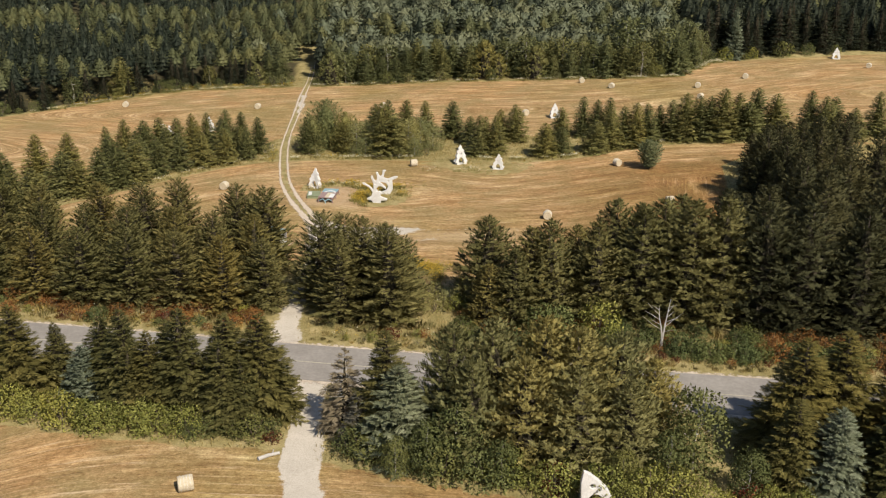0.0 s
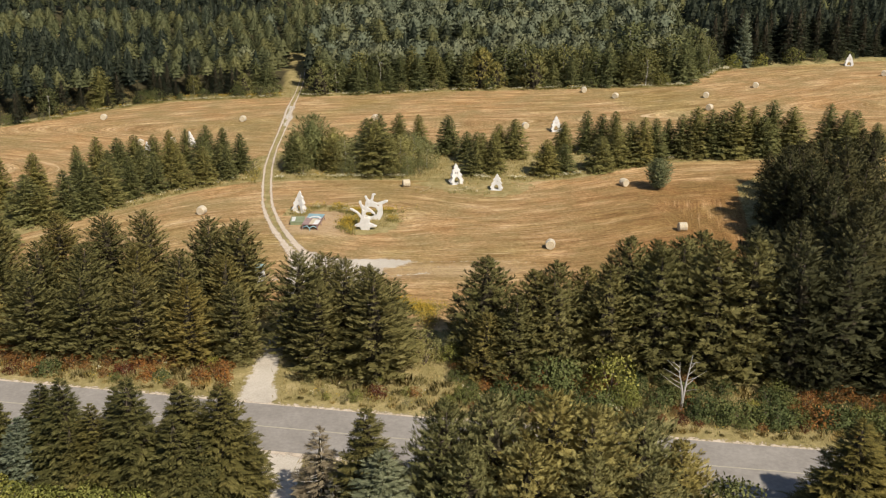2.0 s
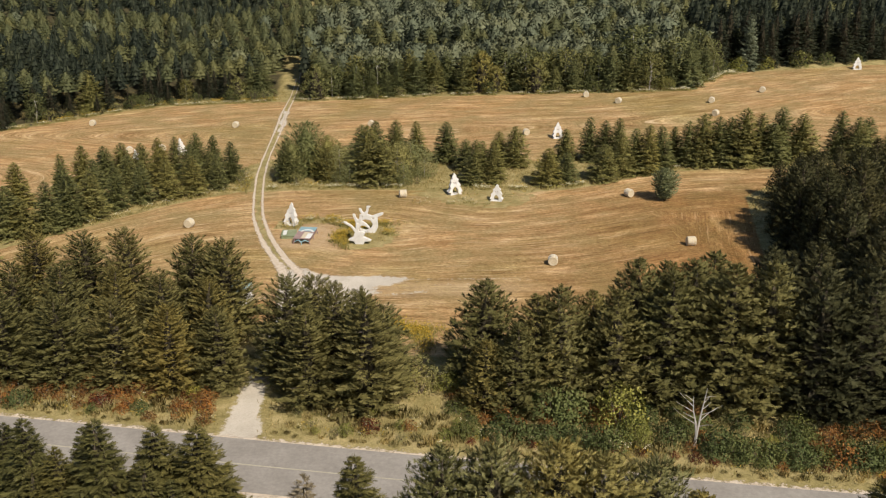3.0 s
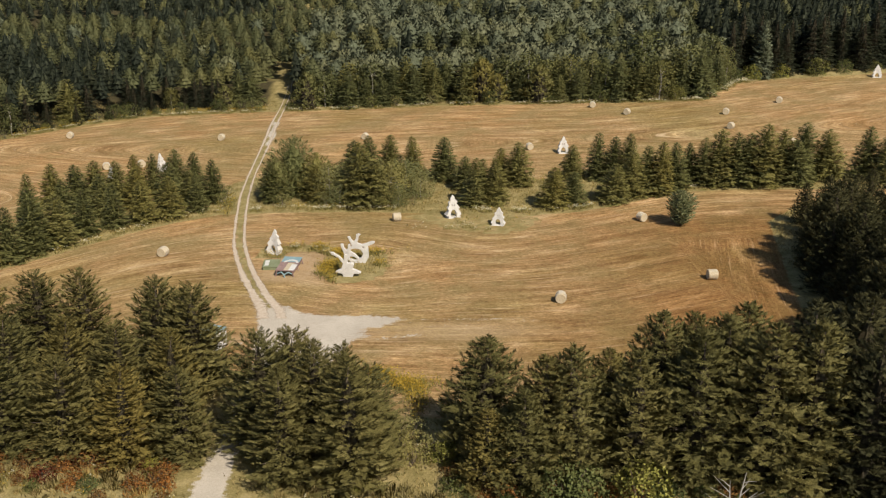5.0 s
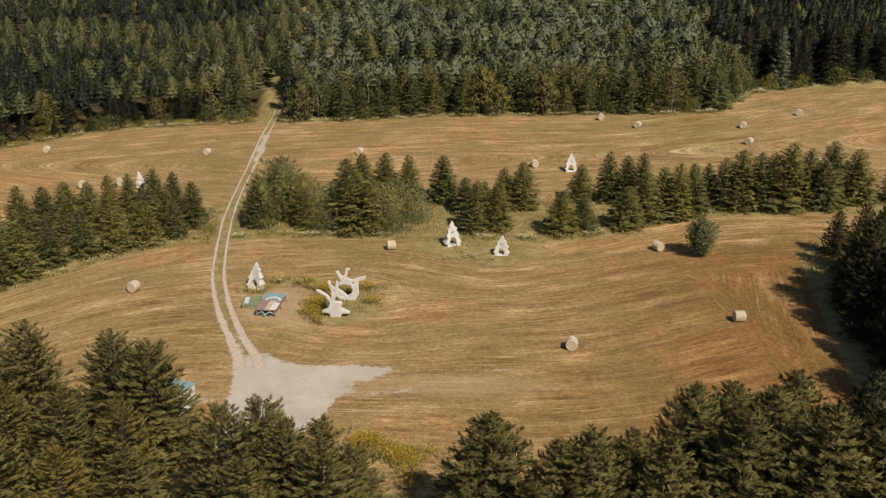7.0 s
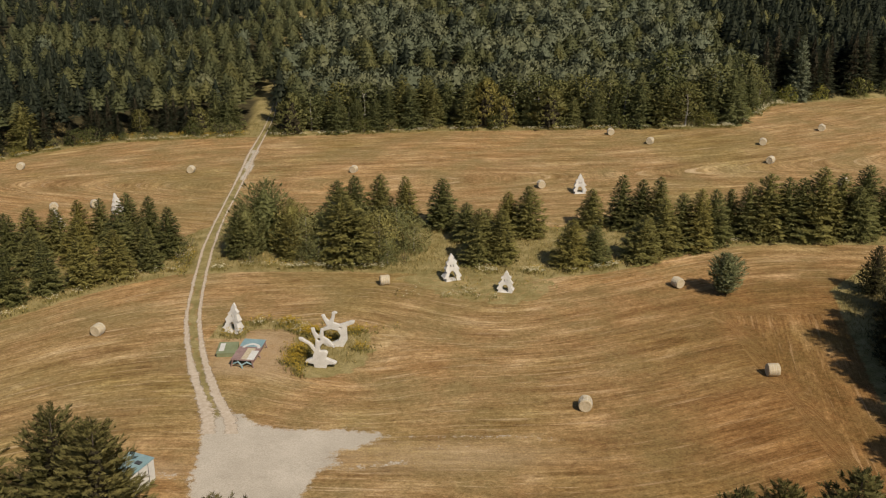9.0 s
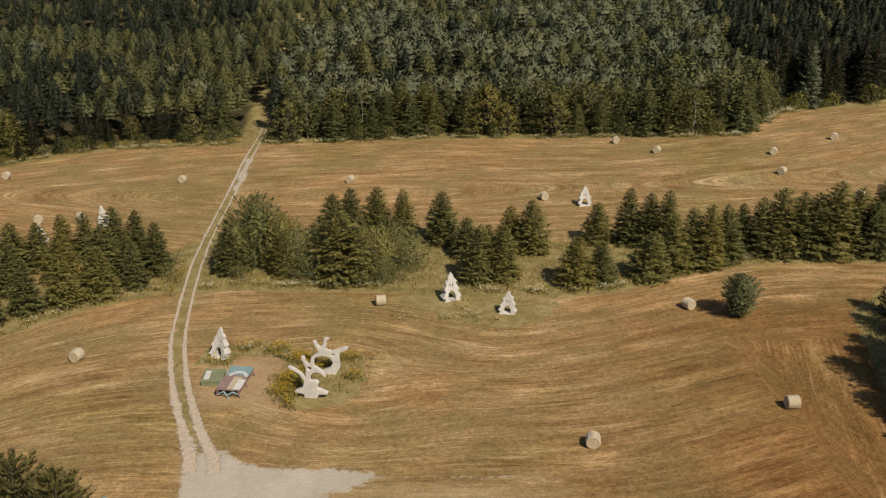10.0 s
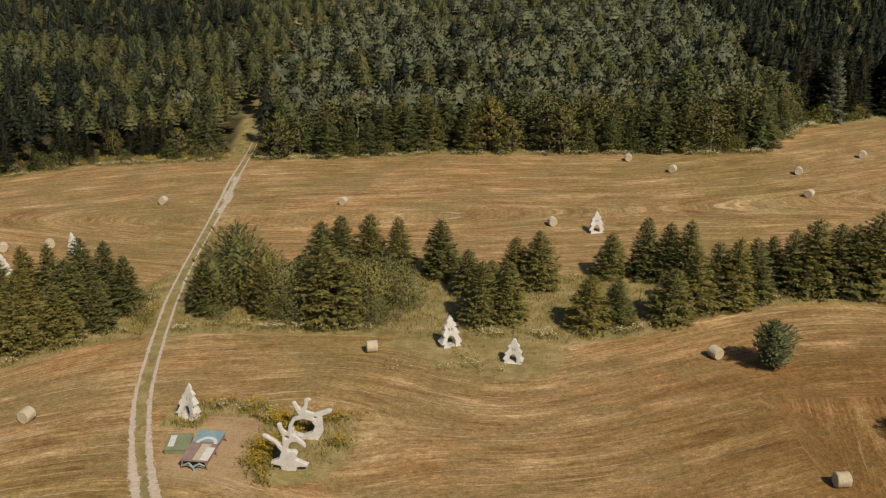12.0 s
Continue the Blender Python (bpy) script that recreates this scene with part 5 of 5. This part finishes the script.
def flower_places(rng):
    white, gold = [], []
    for x0, x1, n in ((-29, -12, 260), (-12, -3, 90), (6, 22, 170), (22, 40, 170), (-50, -31, 120)):
        x = rng.uniform(x0, x1, n)
        white.append(np.column_stack([x, strip_low(x) + 0.9 + np.abs(rng.normal(0, 0.7, n))]))
        gold.append(np.column_stack([x[: n // 3] + 0.7, strip_low(x[: n // 3]) + 1.2 + np.abs(rng.normal(0, 0.9, n // 3))]))
    x = rng.uniform(-90, 70, 1700)
    white.append(np.column_stack([x, far_edge(x) - 1.2 + rng.normal(0, 0.45, 1700)]))
    gold.append(np.column_stack([x[:300] + 1, far_edge(x[:300]) - 1.3 + rng.normal(0, 0.5, 300)]))
    x = rng.uniform(-84, -38, 900)
    gold.append(np.column_stack([x, far_edge(x) - 0.6 + rng.uniform(0, 1, 900) * np.where((x > -66) & (x < -50), 3.6, 1.6)]))
    x = rng.uniform(54, 72, 800)
    white.append(np.column_stack([x, far_edge(x) - 0.3 + rng.normal(0, 1.3, 800)]))
    for (cx, cy, sx, sy), n, target in (((-11.6, 141.8, 1.2, 1.4), 620, gold), ((-12.6, 137.2, 0.6, 2.0), 260, gold), ((-15.4, 145.4, 1.0, 0.5), 160, gold), ((-20.6, 142.6, 0.7, 0.9), 40, gold), ((-7.0, 142.6, 1.2, 0.6), 90, gold), ((-11.2, 133.2, 0.7, 0.4), 70, gold), ((-16.4, 145.0, 1.1, 0.4), 120, gold), ((-12.9, 142.8, 0.5, 0.6), 40, white), ((-15.0, 145.0, 0.6, 0.4), 40, white),
                                        ((-17.6, 145.0, 0.4, 0.4), 24, white), ((-6.4, 138.6, 0.5, 0.5), 36, gold), ((-4.8, 108.4, 1.2, 0.9), 260, gold), ((-1.8, 105.8, 1.3, 1.0), 320, gold), ((1.0, 102.6, 1.2, 1.2), 260, gold), ((1.6, 97.6, 0.7, 1.6), 90, white), ((6, 155, 4, 2), 24, gold), ((5, 153, 4, 1.4), 50, white), ((-30.6, 165, 0.6, 2.6), 90, gold), ((-31.4, 168, 0.5, 2), 60, white), ((16.5, 174, 2.5, 1.5), 50, gold)):
        target.append(rng.normal(0, 1, (n, 2)) * (sx, sy) + (cx, cy))
    x = rng.uniform(-50, 40, 100)
    gold.append(np.column_stack([x, road_y(x) + 5.4 + np.abs(rng.normal(0, 0.8, 100))]))
    white.append(np.column_stack([x[:90], road_y(x[:90]) + 7 + rng.normal(0, 1.0, 90)]))
    return np.concatenate(white), np.concatenate(gold)


def flowers(name, label, xy, mat, h, rng, per=5):
    xy = xy[(gravel_cover(xy[:, 0], xy[:, 1]) < 0.45) & off_track(xy[:, 0], xy[:, 1])]
    lumps = np.array([noise.noise((x * 0.35, y * 0.35, 3.0)) for x, y in xy])
    xy = xy[lumps > -0.02]
    n = len(xy) * per
    p = np.repeat(xy, per, 0) + rng.normal(0, 0.22, (n, 2))
    d = rng.normal(0, 1, (n, 3)) * (1, 1, 0.25)
    at = np.column_stack([p, height(p[:, 0], p[:, 1]) + h * rng.uniform(0.7, 1.15, n)])
    v, f, nn, _ = blades(at, d, rng.uniform(0.10, 0.19, n), rng.uniform(0.08, 0.13, n), rng, 0.05, np.column_stack([0 * at[:, 0], 0 * at[:, 0] - 0.5, 0 * at[:, 0] + 0.8]))
    tagged(solid(name, v, f, mat, normals=nn), label, "flowers", kind="stuff")
    return xy


white_at, gold_at = flower_places(rng)
white_at = flowers("white_flowers", "white wild flowers along the strips and forest edge", white_at, WHITE_BLOOM, 0.62, rng)
gold_at = flowers("goldenrod", "yellow goldenrod in bloom among the rough grass", gold_at, YELLOW_BLOOM, 0.72, rng)
stem_at = np.concatenate([white_at, gold_at])
tufts_of("flower_stems", "green stems of wild flowers", stem_at[:, 0], stem_at[:, 1], 0.50, 0.10, 4, STEM, rng, 0.26, 0.35)


# ---- round hay bales ----
def hay_bale():
    base = tagged(new("hay_bale"), "round straw-coloured hay bale lying on mown grass", "hay bale")
    bm = bmesh.new()
    sides, R, half = 26, 0.66, 0.62
    profile = [(0.0, half - 0.05), (0.16, half - 0.02), (0.32, half - 0.045), (0.48, half - 0.015), (R - 0.08, half - 0.01), (R - 0.02, half - 0.06), (R, half - 0.22), (R * 0.985, 0.12), (R, 0.0)]
    profile += [(r, -z) for r, z in profile[-2::-1]]
    rings = []
    for r, z in profile:
        ring = []
        for k in range(sides):
            a = 6.2832 * k / sides
            q = r * (1 + 0.018 * math.sin(5 * a + z * 3) + 0.012 * math.sin(11 * a))
            ring.append(bm.verts.new((z, q * math.cos(a), R * 0.97 + q * math.sin(a))))
        rings.append(ring)
    for a, b in zip(rings[:-1], rings[1:]):
        for k in range(sides):
            if (a[k].co - a[(k + 1) % sides].co).length > 1e-6:
                bm.faces.new((a[k], a[(k + 1) % sides], b[(k + 1) % sides], b[k]))
            else:
                bm.faces.new((a[k], b[(k + 1) % sides], b[k]))
    bmesh.ops.remove_doubles(bm, verts=bm.verts, dist=1e-4)
    bmesh.ops.recalc_face_normals(bm, faces=bm.faces)
    part("straw_roll", bm, STRAW, base)
    bm = bmesh.new()
    for z in (-0.38, -0.13, 0.12, 0.37):
        tube(bm, [(z, R * 1.012 * math.cos(a), R * 0.97 + R * 1.012 * math.sin(a)) for a in np.linspace(0, 6.2832, 25)], [0.011] * 25, 4)
    part("twine", bm, WHITE_PAINT, base, "pale twine round the bale")
    return base


BALE = hay_bale()
BALES = [(14.6, 126.1, 82), (33.0, 132.0, 4), (29.1, 154.2, -62), (-5.1, 156.7, 12), (-34.3, 142.3, 75), (-41.7, 209.4, 80), (-13.6, 207.7, 70), (17.0, 195.3, 100), (32.6, 225.2, 85), (38.4, 217.6, 60), (70.1, 221.5, 65),
         (55.0, 202.6, 50), (57.1, 213.6, 70), (-51.1, 189, 120), (-56.7, 187.4, 110), (-19.0, 59.9, 20), (-71.9, 211.4, 90), (103.3, 232.5, 60), (-30.6, 56.0, 15), (62, 190, 40)]
for x, y, a in BALES:
    tagged(copy_thing(BALE, Matrix.Translation(ground(x, y, -0.02)) @ Matrix.Rotation(radians(a), 4, "Z") @ Matrix.Scale(0.93, 4)), group="hay bales")
remove_model(BALE)


# ---- pale concrete statues ----
FIR = [(0.35, 0.0), (0.31, 0.12), (0.41, 0.155), (0.385, 0.21), (0.27, 0.39), (0.345, 0.42), (0.32, 0.48), (0.19, 0.63), (0.25, 0.66), (0.225, 0.71), (0.10, 0.82), (0.13, 0.85), (0.105, 0.89), (0.012, 1.0)]
ARCH = [(0.125, 0.05), (0.13, 0.18), (0.095, 0.28), (0.03, 0.34), (-0.04, 0.335), (-0.10, 0.27), (-0.13, 0.17), (-0.12, 0.05)]


def fir_statue(h, wide, deep, label, at, turn):
    """A jagged fir-shaped slab that leans back on a thick foot, with a deep arched opening and two slits."""
    bm = bmesh.new()
    ragged = random.Random(int(h * 100 + turn))
    outer = [(x * ragged.uniform(0.88, 1.10), z) for x, z in FIR] + [(-x * ragged.uniform(0.84, 1.06), z * 0.97 - 0.03 * (0.2 < z < 0.9)) for x, z in FIR[::-1]]
    holes = [[(s * 0.05 - 0.016, 0.49), (s * 0.05 + 0.022, 0.50), (s * 0.06 + 0.014, 0.60), (s * 0.06 - 0.018, 0.60)] for s in (-1, 1)]
    holes.append([(x * 1.2, z * 1.06) for x, z in ARCH])

    def place(x, z, side):
        thick = deep * (0.30 * (1 - z) + 0.12)
        return (x * h * wide, side * thick * 0.5 + 0.13 * h * z + 0.25 * abs(x) * h * (1 - z) * side, z * h)

    sheets = []
    for side in (-1, 1):
        loops = [[bm.verts.new(place(x, z, side)) for x, z in loop] for loop in [outer] + holes]
        edges = [bm.edges.new((a, b)) for loop in loops for a, b in zip(loop, loop[1:] + loop[:1])]
        bmesh.ops.triangle_fill(bm, edges=edges, use_beauty=True)
        sheets.append(loops)
    for la, lb in zip(*sheets):
        for k in range(len(la)):
            j = (k + 1) % len(la)
            bm.faces.new((la[k], la[j], lb[j], lb[k]))
    bmesh.ops.recalc_face_normals(bm, faces=bm.faces)
    ob = tagged(part("statue", bm, CONCRETE), label, "statue", group="concrete statues")
    bev = ob.modifiers.new("worn_edges", "BEVEL")
    bev.width, bev.segments, bev.limit_method = 0.03, 2, "ANGLE"
    ob.matrix_world = Matrix.Translation(ground(*at, -0.06)) @ Matrix.Rotation(radians(turn), 4, "Z")


PALE_FIR = "pale concrete statue shaped like a jagged fir, with an arched opening"
for h, wide, deep, x, y, turn in ((3.3, 0.9, 1.3, 22.6, 191.8, 4), (2.8, 0.98, 1.2, 9.1, 154.0, -14), (3.6, 0.88, 1.4, 2.9, 158.0, 22), (3.5, 0.80, 1.4, -20.3, 143.2, -24), (3.3, 0.7, 1.6, -46.8, 186.5, 62), (3.2, 1.0, 1.3, 100.9, 247.0, -10), (3.0, 0.8, 1.3, -52.6, 178.6, 60)):
    fir_statue(h * 0.93, wide * 0.97, deep, PALE_FIR, (x, y), turn)


def cut_statue(label, outer, holes, thick, at, turn):
    """A standing slab with limbs, mouth and eye, its edges rounded off."""
    bm = bmesh.new()
    holes = [[(x + a * math.cos(0.5236 * k), z + b * math.sin(0.5236 * k)) for k in range(12)] if len(hole) == 4 else hole for hole in holes for x, z, a, b in [hole if len(hole) == 4 else (0, 0, 0, 0)]]
    sheets = []
    for side in (-1, 1):
        loops = [[bm.verts.new((x, side * thick * (0.62 - 0.07 * z) + 0.06 * z, z * 0.87)) for x, z in loop] for loop in [outer] + holes]
        edges = [bm.edges.new((a, b)) for loop in loops for a, b in zip(loop, loop[1:] + loop[:1])]
        bmesh.ops.triangle_fill(bm, edges=edges, use_beauty=True)
        sheets.append(loops)
    for la, lb in zip(*sheets):
        for k in range(len(la)):
            j = (k + 1) % len(la)
            bm.faces.new((la[k], la[j], lb[j], lb[k]))
    bmesh.ops.recalc_face_normals(bm, faces=bm.faces)
    ob = tagged(part("statue", bm, CONCRETE), label, "statue", group="concrete statues")
    fuse = ob.modifiers.new("fuse", "REMESH")
    fuse.mode, fuse.voxel_size, fuse.use_smooth_shade = "VOXEL", 0.045, True
    even = ob.modifiers.new("even", "SMOOTH")
    even.factor, even.iterations = 0.5, 2
    ob.matrix_world = Matrix.Translation(ground(*at, -0.08)) @ Matrix.Rotation(radians(turn), 4, "Z")


STUMP = [(-0.5, -0.1), (-0.62, 0.45), (-1.4, 0.55), (-1.45, 0.75), (-0.75, 1.15), (-0.55, 1.9), (-1.15, 2.75), (-2.0, 3.15), (-2.1, 3.45), (-1.75, 3.42), (-1.5, 3.25), (-1.0, 2.95), (-0.45, 2.35), (-0.42, 3.4), (-0.78, 4.3), (-0.85, 4.7), (-0.5, 4.72), (-0.42, 4.2), (-0.15, 3.9),
         (0.05, 4.0), (0.1, 4.7), (0.35, 4.78), (0.38, 3.75), (0.9, 3.4), (1.42, 2.85), (1.45, 2.5), (1.15, 2.75), (0.75, 3.0), (0.3, 2.95), (0.0, 2.5), (-0.02, 2.05), (0.55, 2.1), (0.8, 1.85), (0.62, 1.25), (1.65, 0.8), (1.6, 0.62), (0.75, 0.5), (0.6, -0.1)]
RING = [(-0.6, -0.1), (-1.45, 0.42), (-1.78, 1.35), (-1.5, 2.1), (-0.88, 2.6), (-1.3, 3.5), (-1.45, 3.9), (-1.15, 3.98), (-0.95, 3.5), (-0.68, 3.22), (-0.42, 3.6), (-0.36, 4.3), (-0.05, 4.4), (0.22, 4.25), (-0.08, 4.0), (-0.1, 3.55), (-0.25, 3.05), (0.4, 2.82), (1.6, 3.35), (1.97, 3.3), (1.9, 3.02), (1.12, 2.62), (1.15, 1.9), (1.2, 0.94), (0.7, -0.1)]
MAW = [(-1.46, 1.3), (-1.2, 1.95), (-0.55, 2.22), (0.15, 2.08), (0.5, 1.5), (0.25, 0.85), (-0.5, 0.42), (-1.18, 0.62)]
cut_statue("pale concrete statue like a gaping tree stump with raised limbs", STUMP, [(-0.08, 3.40, 0.20, 0.17)], 0.42, (-10.0, 134.8), -8)
cut_statue("pale concrete statue like a hollow ring-shaped tree with raised limbs", RING, [MAW, (0.50, 2.42, 0.16, 0.11)], 0.42, (-9.0, 139.6), -4)


def horn_statue():
    """A curved, pointed slab with a round eye through it."""
    bm = bmesh.new()
    outer = [(-1.1, 0), (-1.15, 1.2), (-1.2, 2.3), (-1.05, 3.3), (-0.55, 3.05), (0.1, 2.5), (0.75, 1.8), (1.2, 0.9), (1.3, 0)]
    hole = [(-0.35 + 0.22 * math.cos(a), 2.1 + 0.17 * math.sin(a)) for a in np.linspace(0, 6.283, 10)[:-1]]
    mouth = [(-0.1 + 0.5 * math.cos(a), 1.0 + 0.45 * math.sin(a)) for a in np.linspace(0, 6.283, 12)[:-1]]
    sheets = []
    for side in (-1, 1):
        loops = [[bm.verts.new((x, side * (0.42 - 0.08 * z), z)) for x, z in loop] for loop in (outer, hole, mouth)]
        edges = [bm.edges.new((a, b)) for loop in loops for a, b in zip(loop, loop[1:] + loop[:1])]
        bmesh.ops.triangle_fill(bm, edges=edges, use_beauty=True)
        sheets.append(loops)
    for la, lb in zip(*sheets):
        for k in range(len(la)):
            j = (k + 1) % len(la)
            bm.faces.new((la[k], la[j], lb[j], lb[k]))
    bmesh.ops.recalc_face_normals(bm, faces=bm.faces)
    ob = tagged(part("statue", bm, CONCRETE), "pale concrete statue with a curved pointed top beside the bushes", "statue", group="concrete statues")
    bev = ob.modifiers.new("worn_edges", "BEVEL")
    bev.width, bev.segments, bev.limit_method = 0.06, 2, "ANGLE"
    ob.matrix_world = Matrix.Translation(ground(11.2, 57.4, -0.05))


horn_statue()


# ---- green box and painted table on the cleared ground ----
def green_box():
    base = tagged(new("storage_box"), "low green wooden box with a white panel on its lid", "box")
    bm = bmesh.new()
    box(bm, (1.9, 2.5, 0.42), (0, 0, 0.21), None, 0.02)
    part("body", bm, GREEN_PAINT, base)
    bm = bmesh.new()
    box(bm, (2.0, 2.6, 0.06), (0, 0, 0.45), None, 0.015)
    part("lid", bm, GREEN_PAINT, base)
    bm = bmesh.new()
    box(bm, (0.5, 1.7, 0.012), (-0.55, 0.1, 0.488))
    part("panel", bm, WHITE_PAINT, base, "white panel")
    base.matrix_world = Matrix.Translation(ground(-19.75, 138.2, -0.02)) @ Matrix.Rotation(radians(4), 4, "Z")


def painted_table():
    base = tagged(new("painted_table"), "long low table with a blue, maroon and white painted top", "table")
    bm = bmesh.new()
    box(bm, (2.25, 4.6, 0.08), (0, 0, 0.86), None, 0.015)
    part("tabletop", bm, MAROON_PAINT, base)
    for name, size, at, mat, label in (("blue_panel", (2.25, 1.75, 0.012), (0, 1.42, 0.908), BLUE_PAINT, "faded blue painted panel"), ("pale_band", (0.8, 2.4, 0.012), (0.25, -0.95, 0.908), STRAW, "pale tan painted band")):
        bm = bmesh.new()
        box(bm, size, at)
        part(name, bm, mat, base, label)
    bm = bmesh.new()
    ring = []
    for k in range(15):
        a = math.pi * (0.02 + 0.96 * k / 14)
        ring.append([bm.verts.new((0.15 + r * 1.0 * math.cos(a), 0.25 + r * 1.15 * math.sin(a), z)) for r, z in ((0.62, 0.917), (0.92, 0.917), (0.92, 0.93), (0.62, 0.93))])
    for a, b in zip(ring[:-1], ring[1:]):
        for k in range(4):
            bm.faces.new((a[k], a[(k + 1) % 4], b[(k + 1) % 4], b[k]))
    bm.faces.new(ring[0]), bm.faces.new(ring[-1][::-1])
    part("white_arc", bm, WHITE_PAINT, base, "white painted arc")
    bm = bmesh.new()
    box(bm, (0.7, 1.9, 0.012), (0.78, -1.2, 0.922))
    part("white_band", bm, WHITE_PAINT, base, "white painted band")
    for sx in (-1.05, 1.05):
        bm = bmesh.new()
        box(bm, (0.06, 4.4, 0.30), (sx, 0, 0.68))
        part("skirt", bm, MAROON_PAINT, base, "maroon side board")
        for sy in (-2.2, 0.0, 2.2):
            bm = bmesh.new()
            tube(bm, [(sx * 1.08, sy * 1.04, 0), (sx * 0.98, sy, 0.45), (sx * 0.9, sy, 0.84)], [0.06, 0.07, 0.10], 7)
            part("leg", bm, MAROON_PAINT, base)
    bm = bmesh.new()
    tube(bm, [(-0.9, -2.32, 0.45), (-0.35, -2.36, 0.72), (0.0, -2.42, 0.35), (0.1, -2.5, 0.0)], [0.07, 0.09, 0.09, 0.07], 7)
    tube(bm, [(0.0, -2.40, 0.42), (0.5, -2.36, 0.72), (0.95, -2.32, 0.5)], [0.09, 0.09, 0.06], 7)
    part("end_support", bm, BLUE_PAINT, base, "curved blue end support")
    base.matrix_world = Matrix.Translation(ground(-17.35, 136.9, -0.02)) @ Matrix.Rotation(radians(-6), 4, "Z")


green_box()
painted_table()


# ---- trailer under the pines ----
def trailer():
    base = tagged(new("trailer"), "white box trailer with a faded blue roof under the pines", "trailer")
    bm = bmesh.new()
    box(bm, (2.2, 4.6, 1.9), (0, 0, 1.45), None, 0.05)
    body = part("body", bm, WHITE_PAINT, base)
    for k in range(4):
        bm = bmesh.new()
        box(bm, (0.02, 0.04, 1.8), (1.11, -1.6 + 1.05 * k, 1.45))
        part("seam", bm, DARK_METAL, body, "dark seam on the side")
    bm = bmesh.new()
    box(bm, (2.3, 4.7, 0.10), (0, 0, 2.45), None, 0.03)
    roof = part("roof", bm, BLUE_PAINT, base, "faded blue roof")
    for y in (1.2, 0.2):
        bm = bmesh.new()
        box(bm, (0.5, 0.4, 0.12), (0.55, y, 2.55), None, 0.03)
        part("vent", bm, DARK_METAL, roof, "dark roof vent")
    for sx in (-0.95, 0.95):
        bm = bmesh.new()
        tube(bm, [(sx - 0.11, -0.2, 0.34), (sx + 0.11, -0.2, 0.34)], [0.34, 0.34], 16)
        part("wheel", bm, RUBBER, base)
    bm = bmesh.new()
    box(bm, (0.12, 1.3, 0.1), (0, -2.9, 0.5))
    part("drawbar", bm, DARK_METAL, base)
    base.matrix_world = Matrix.Translation(ground(-21.9, 112.6, -0.02)) @ Matrix.Rotation(radians(-22), 4, "Z")


trailer()


# ---- dead tree and fallen log beside the road ----
def dead_tree(at, h, rng):
    base = tagged(new("dead_tree"), "bare pale dead tree beside the road", "tree")
    bm = bmesh.new()
    tube(bm, [(0, 0, -0.1), (0.12, 0, 1.4), (0.30, 0.1, 3.0), (0.55, 0, h)], [0.15, 0.11, 0.07, 0.02], 7)
    tube(bm, [(0.08, 0, 1.0), (-0.05, 0.1, 2.2), (-0.35, 0.1, 3.4), (-0.45, 0.1, h * 0.86)], [0.10, 0.08, 0.05, 0.015], 7)
    part("trunk", bm, PALE_BARK, base)
    for k in range(11):
        a, z = math.pi * (k % 2) + rng.uniform(-0.8, 0.8), 1.9 + 0.26 * k
        l = rng.uniform(0.8, 1.9) * (1.1 - 0.06 * k)
        bm = bmesh.new()
        o = Vector((math.cos(a), math.sin(a), 0))
        s = Vector((0.10 + 0.07 * z if k % 2 == 0 else 0.25 - 0.17 * z, 0.06, z))
        tube(bm, [s, s + o * l * 0.5 + Vector((0, 0, 0.32 * l)), s + o * l + Vector((0, 0, l * rng.uniform(0.4, 0.8)))], [0.036, 0.022, 0.008], 5)
        part("limb", bm, PALE_BARK, base)
    base.matrix_world = Matrix.Translation(ground(*at))


dead_tree((21.4, 83.6), 5.4, rng)
bm = bmesh.new()
tube(bm, [(-0.9, 0, 0.16), (0, 0.05, 0.17), (0.9, -0.05, 0.16)], [0.17, 0.15, 0.12], 9)
tube(bm, [(0.3, 0, 0.2), (0.5, 0.2, 0.45)], [0.06, 0.03], 5)
log = tagged(part("fallen_log", bm, PALE_BARK), "short pale fallen log on the grass beside the drive", "log")
log.matrix_world = Matrix.Translation(ground(-13.6, 64.4, -0.03)) @ Matrix.Rotation(radians(32), 4, "Z")

for models in SHRUBS.values():
    for ob, _ in models:
        remove_model(ob)

for models in (NEAR_SPRUCE, STRIP_SPRUCE, BLUE, NEAR_PINE, TALL_PINE, RIGHT_PINE, STRIP_PINE, ROUND_PINE, BROADLEAF, ROAD_PINE, DRY_SPRUCE, OLIVE, EDGE_SPRUCE, EDGE_PINE, EDGE_LEAF, EDGE_DARK):
    for ob, _ in models:
        remove_model(ob)
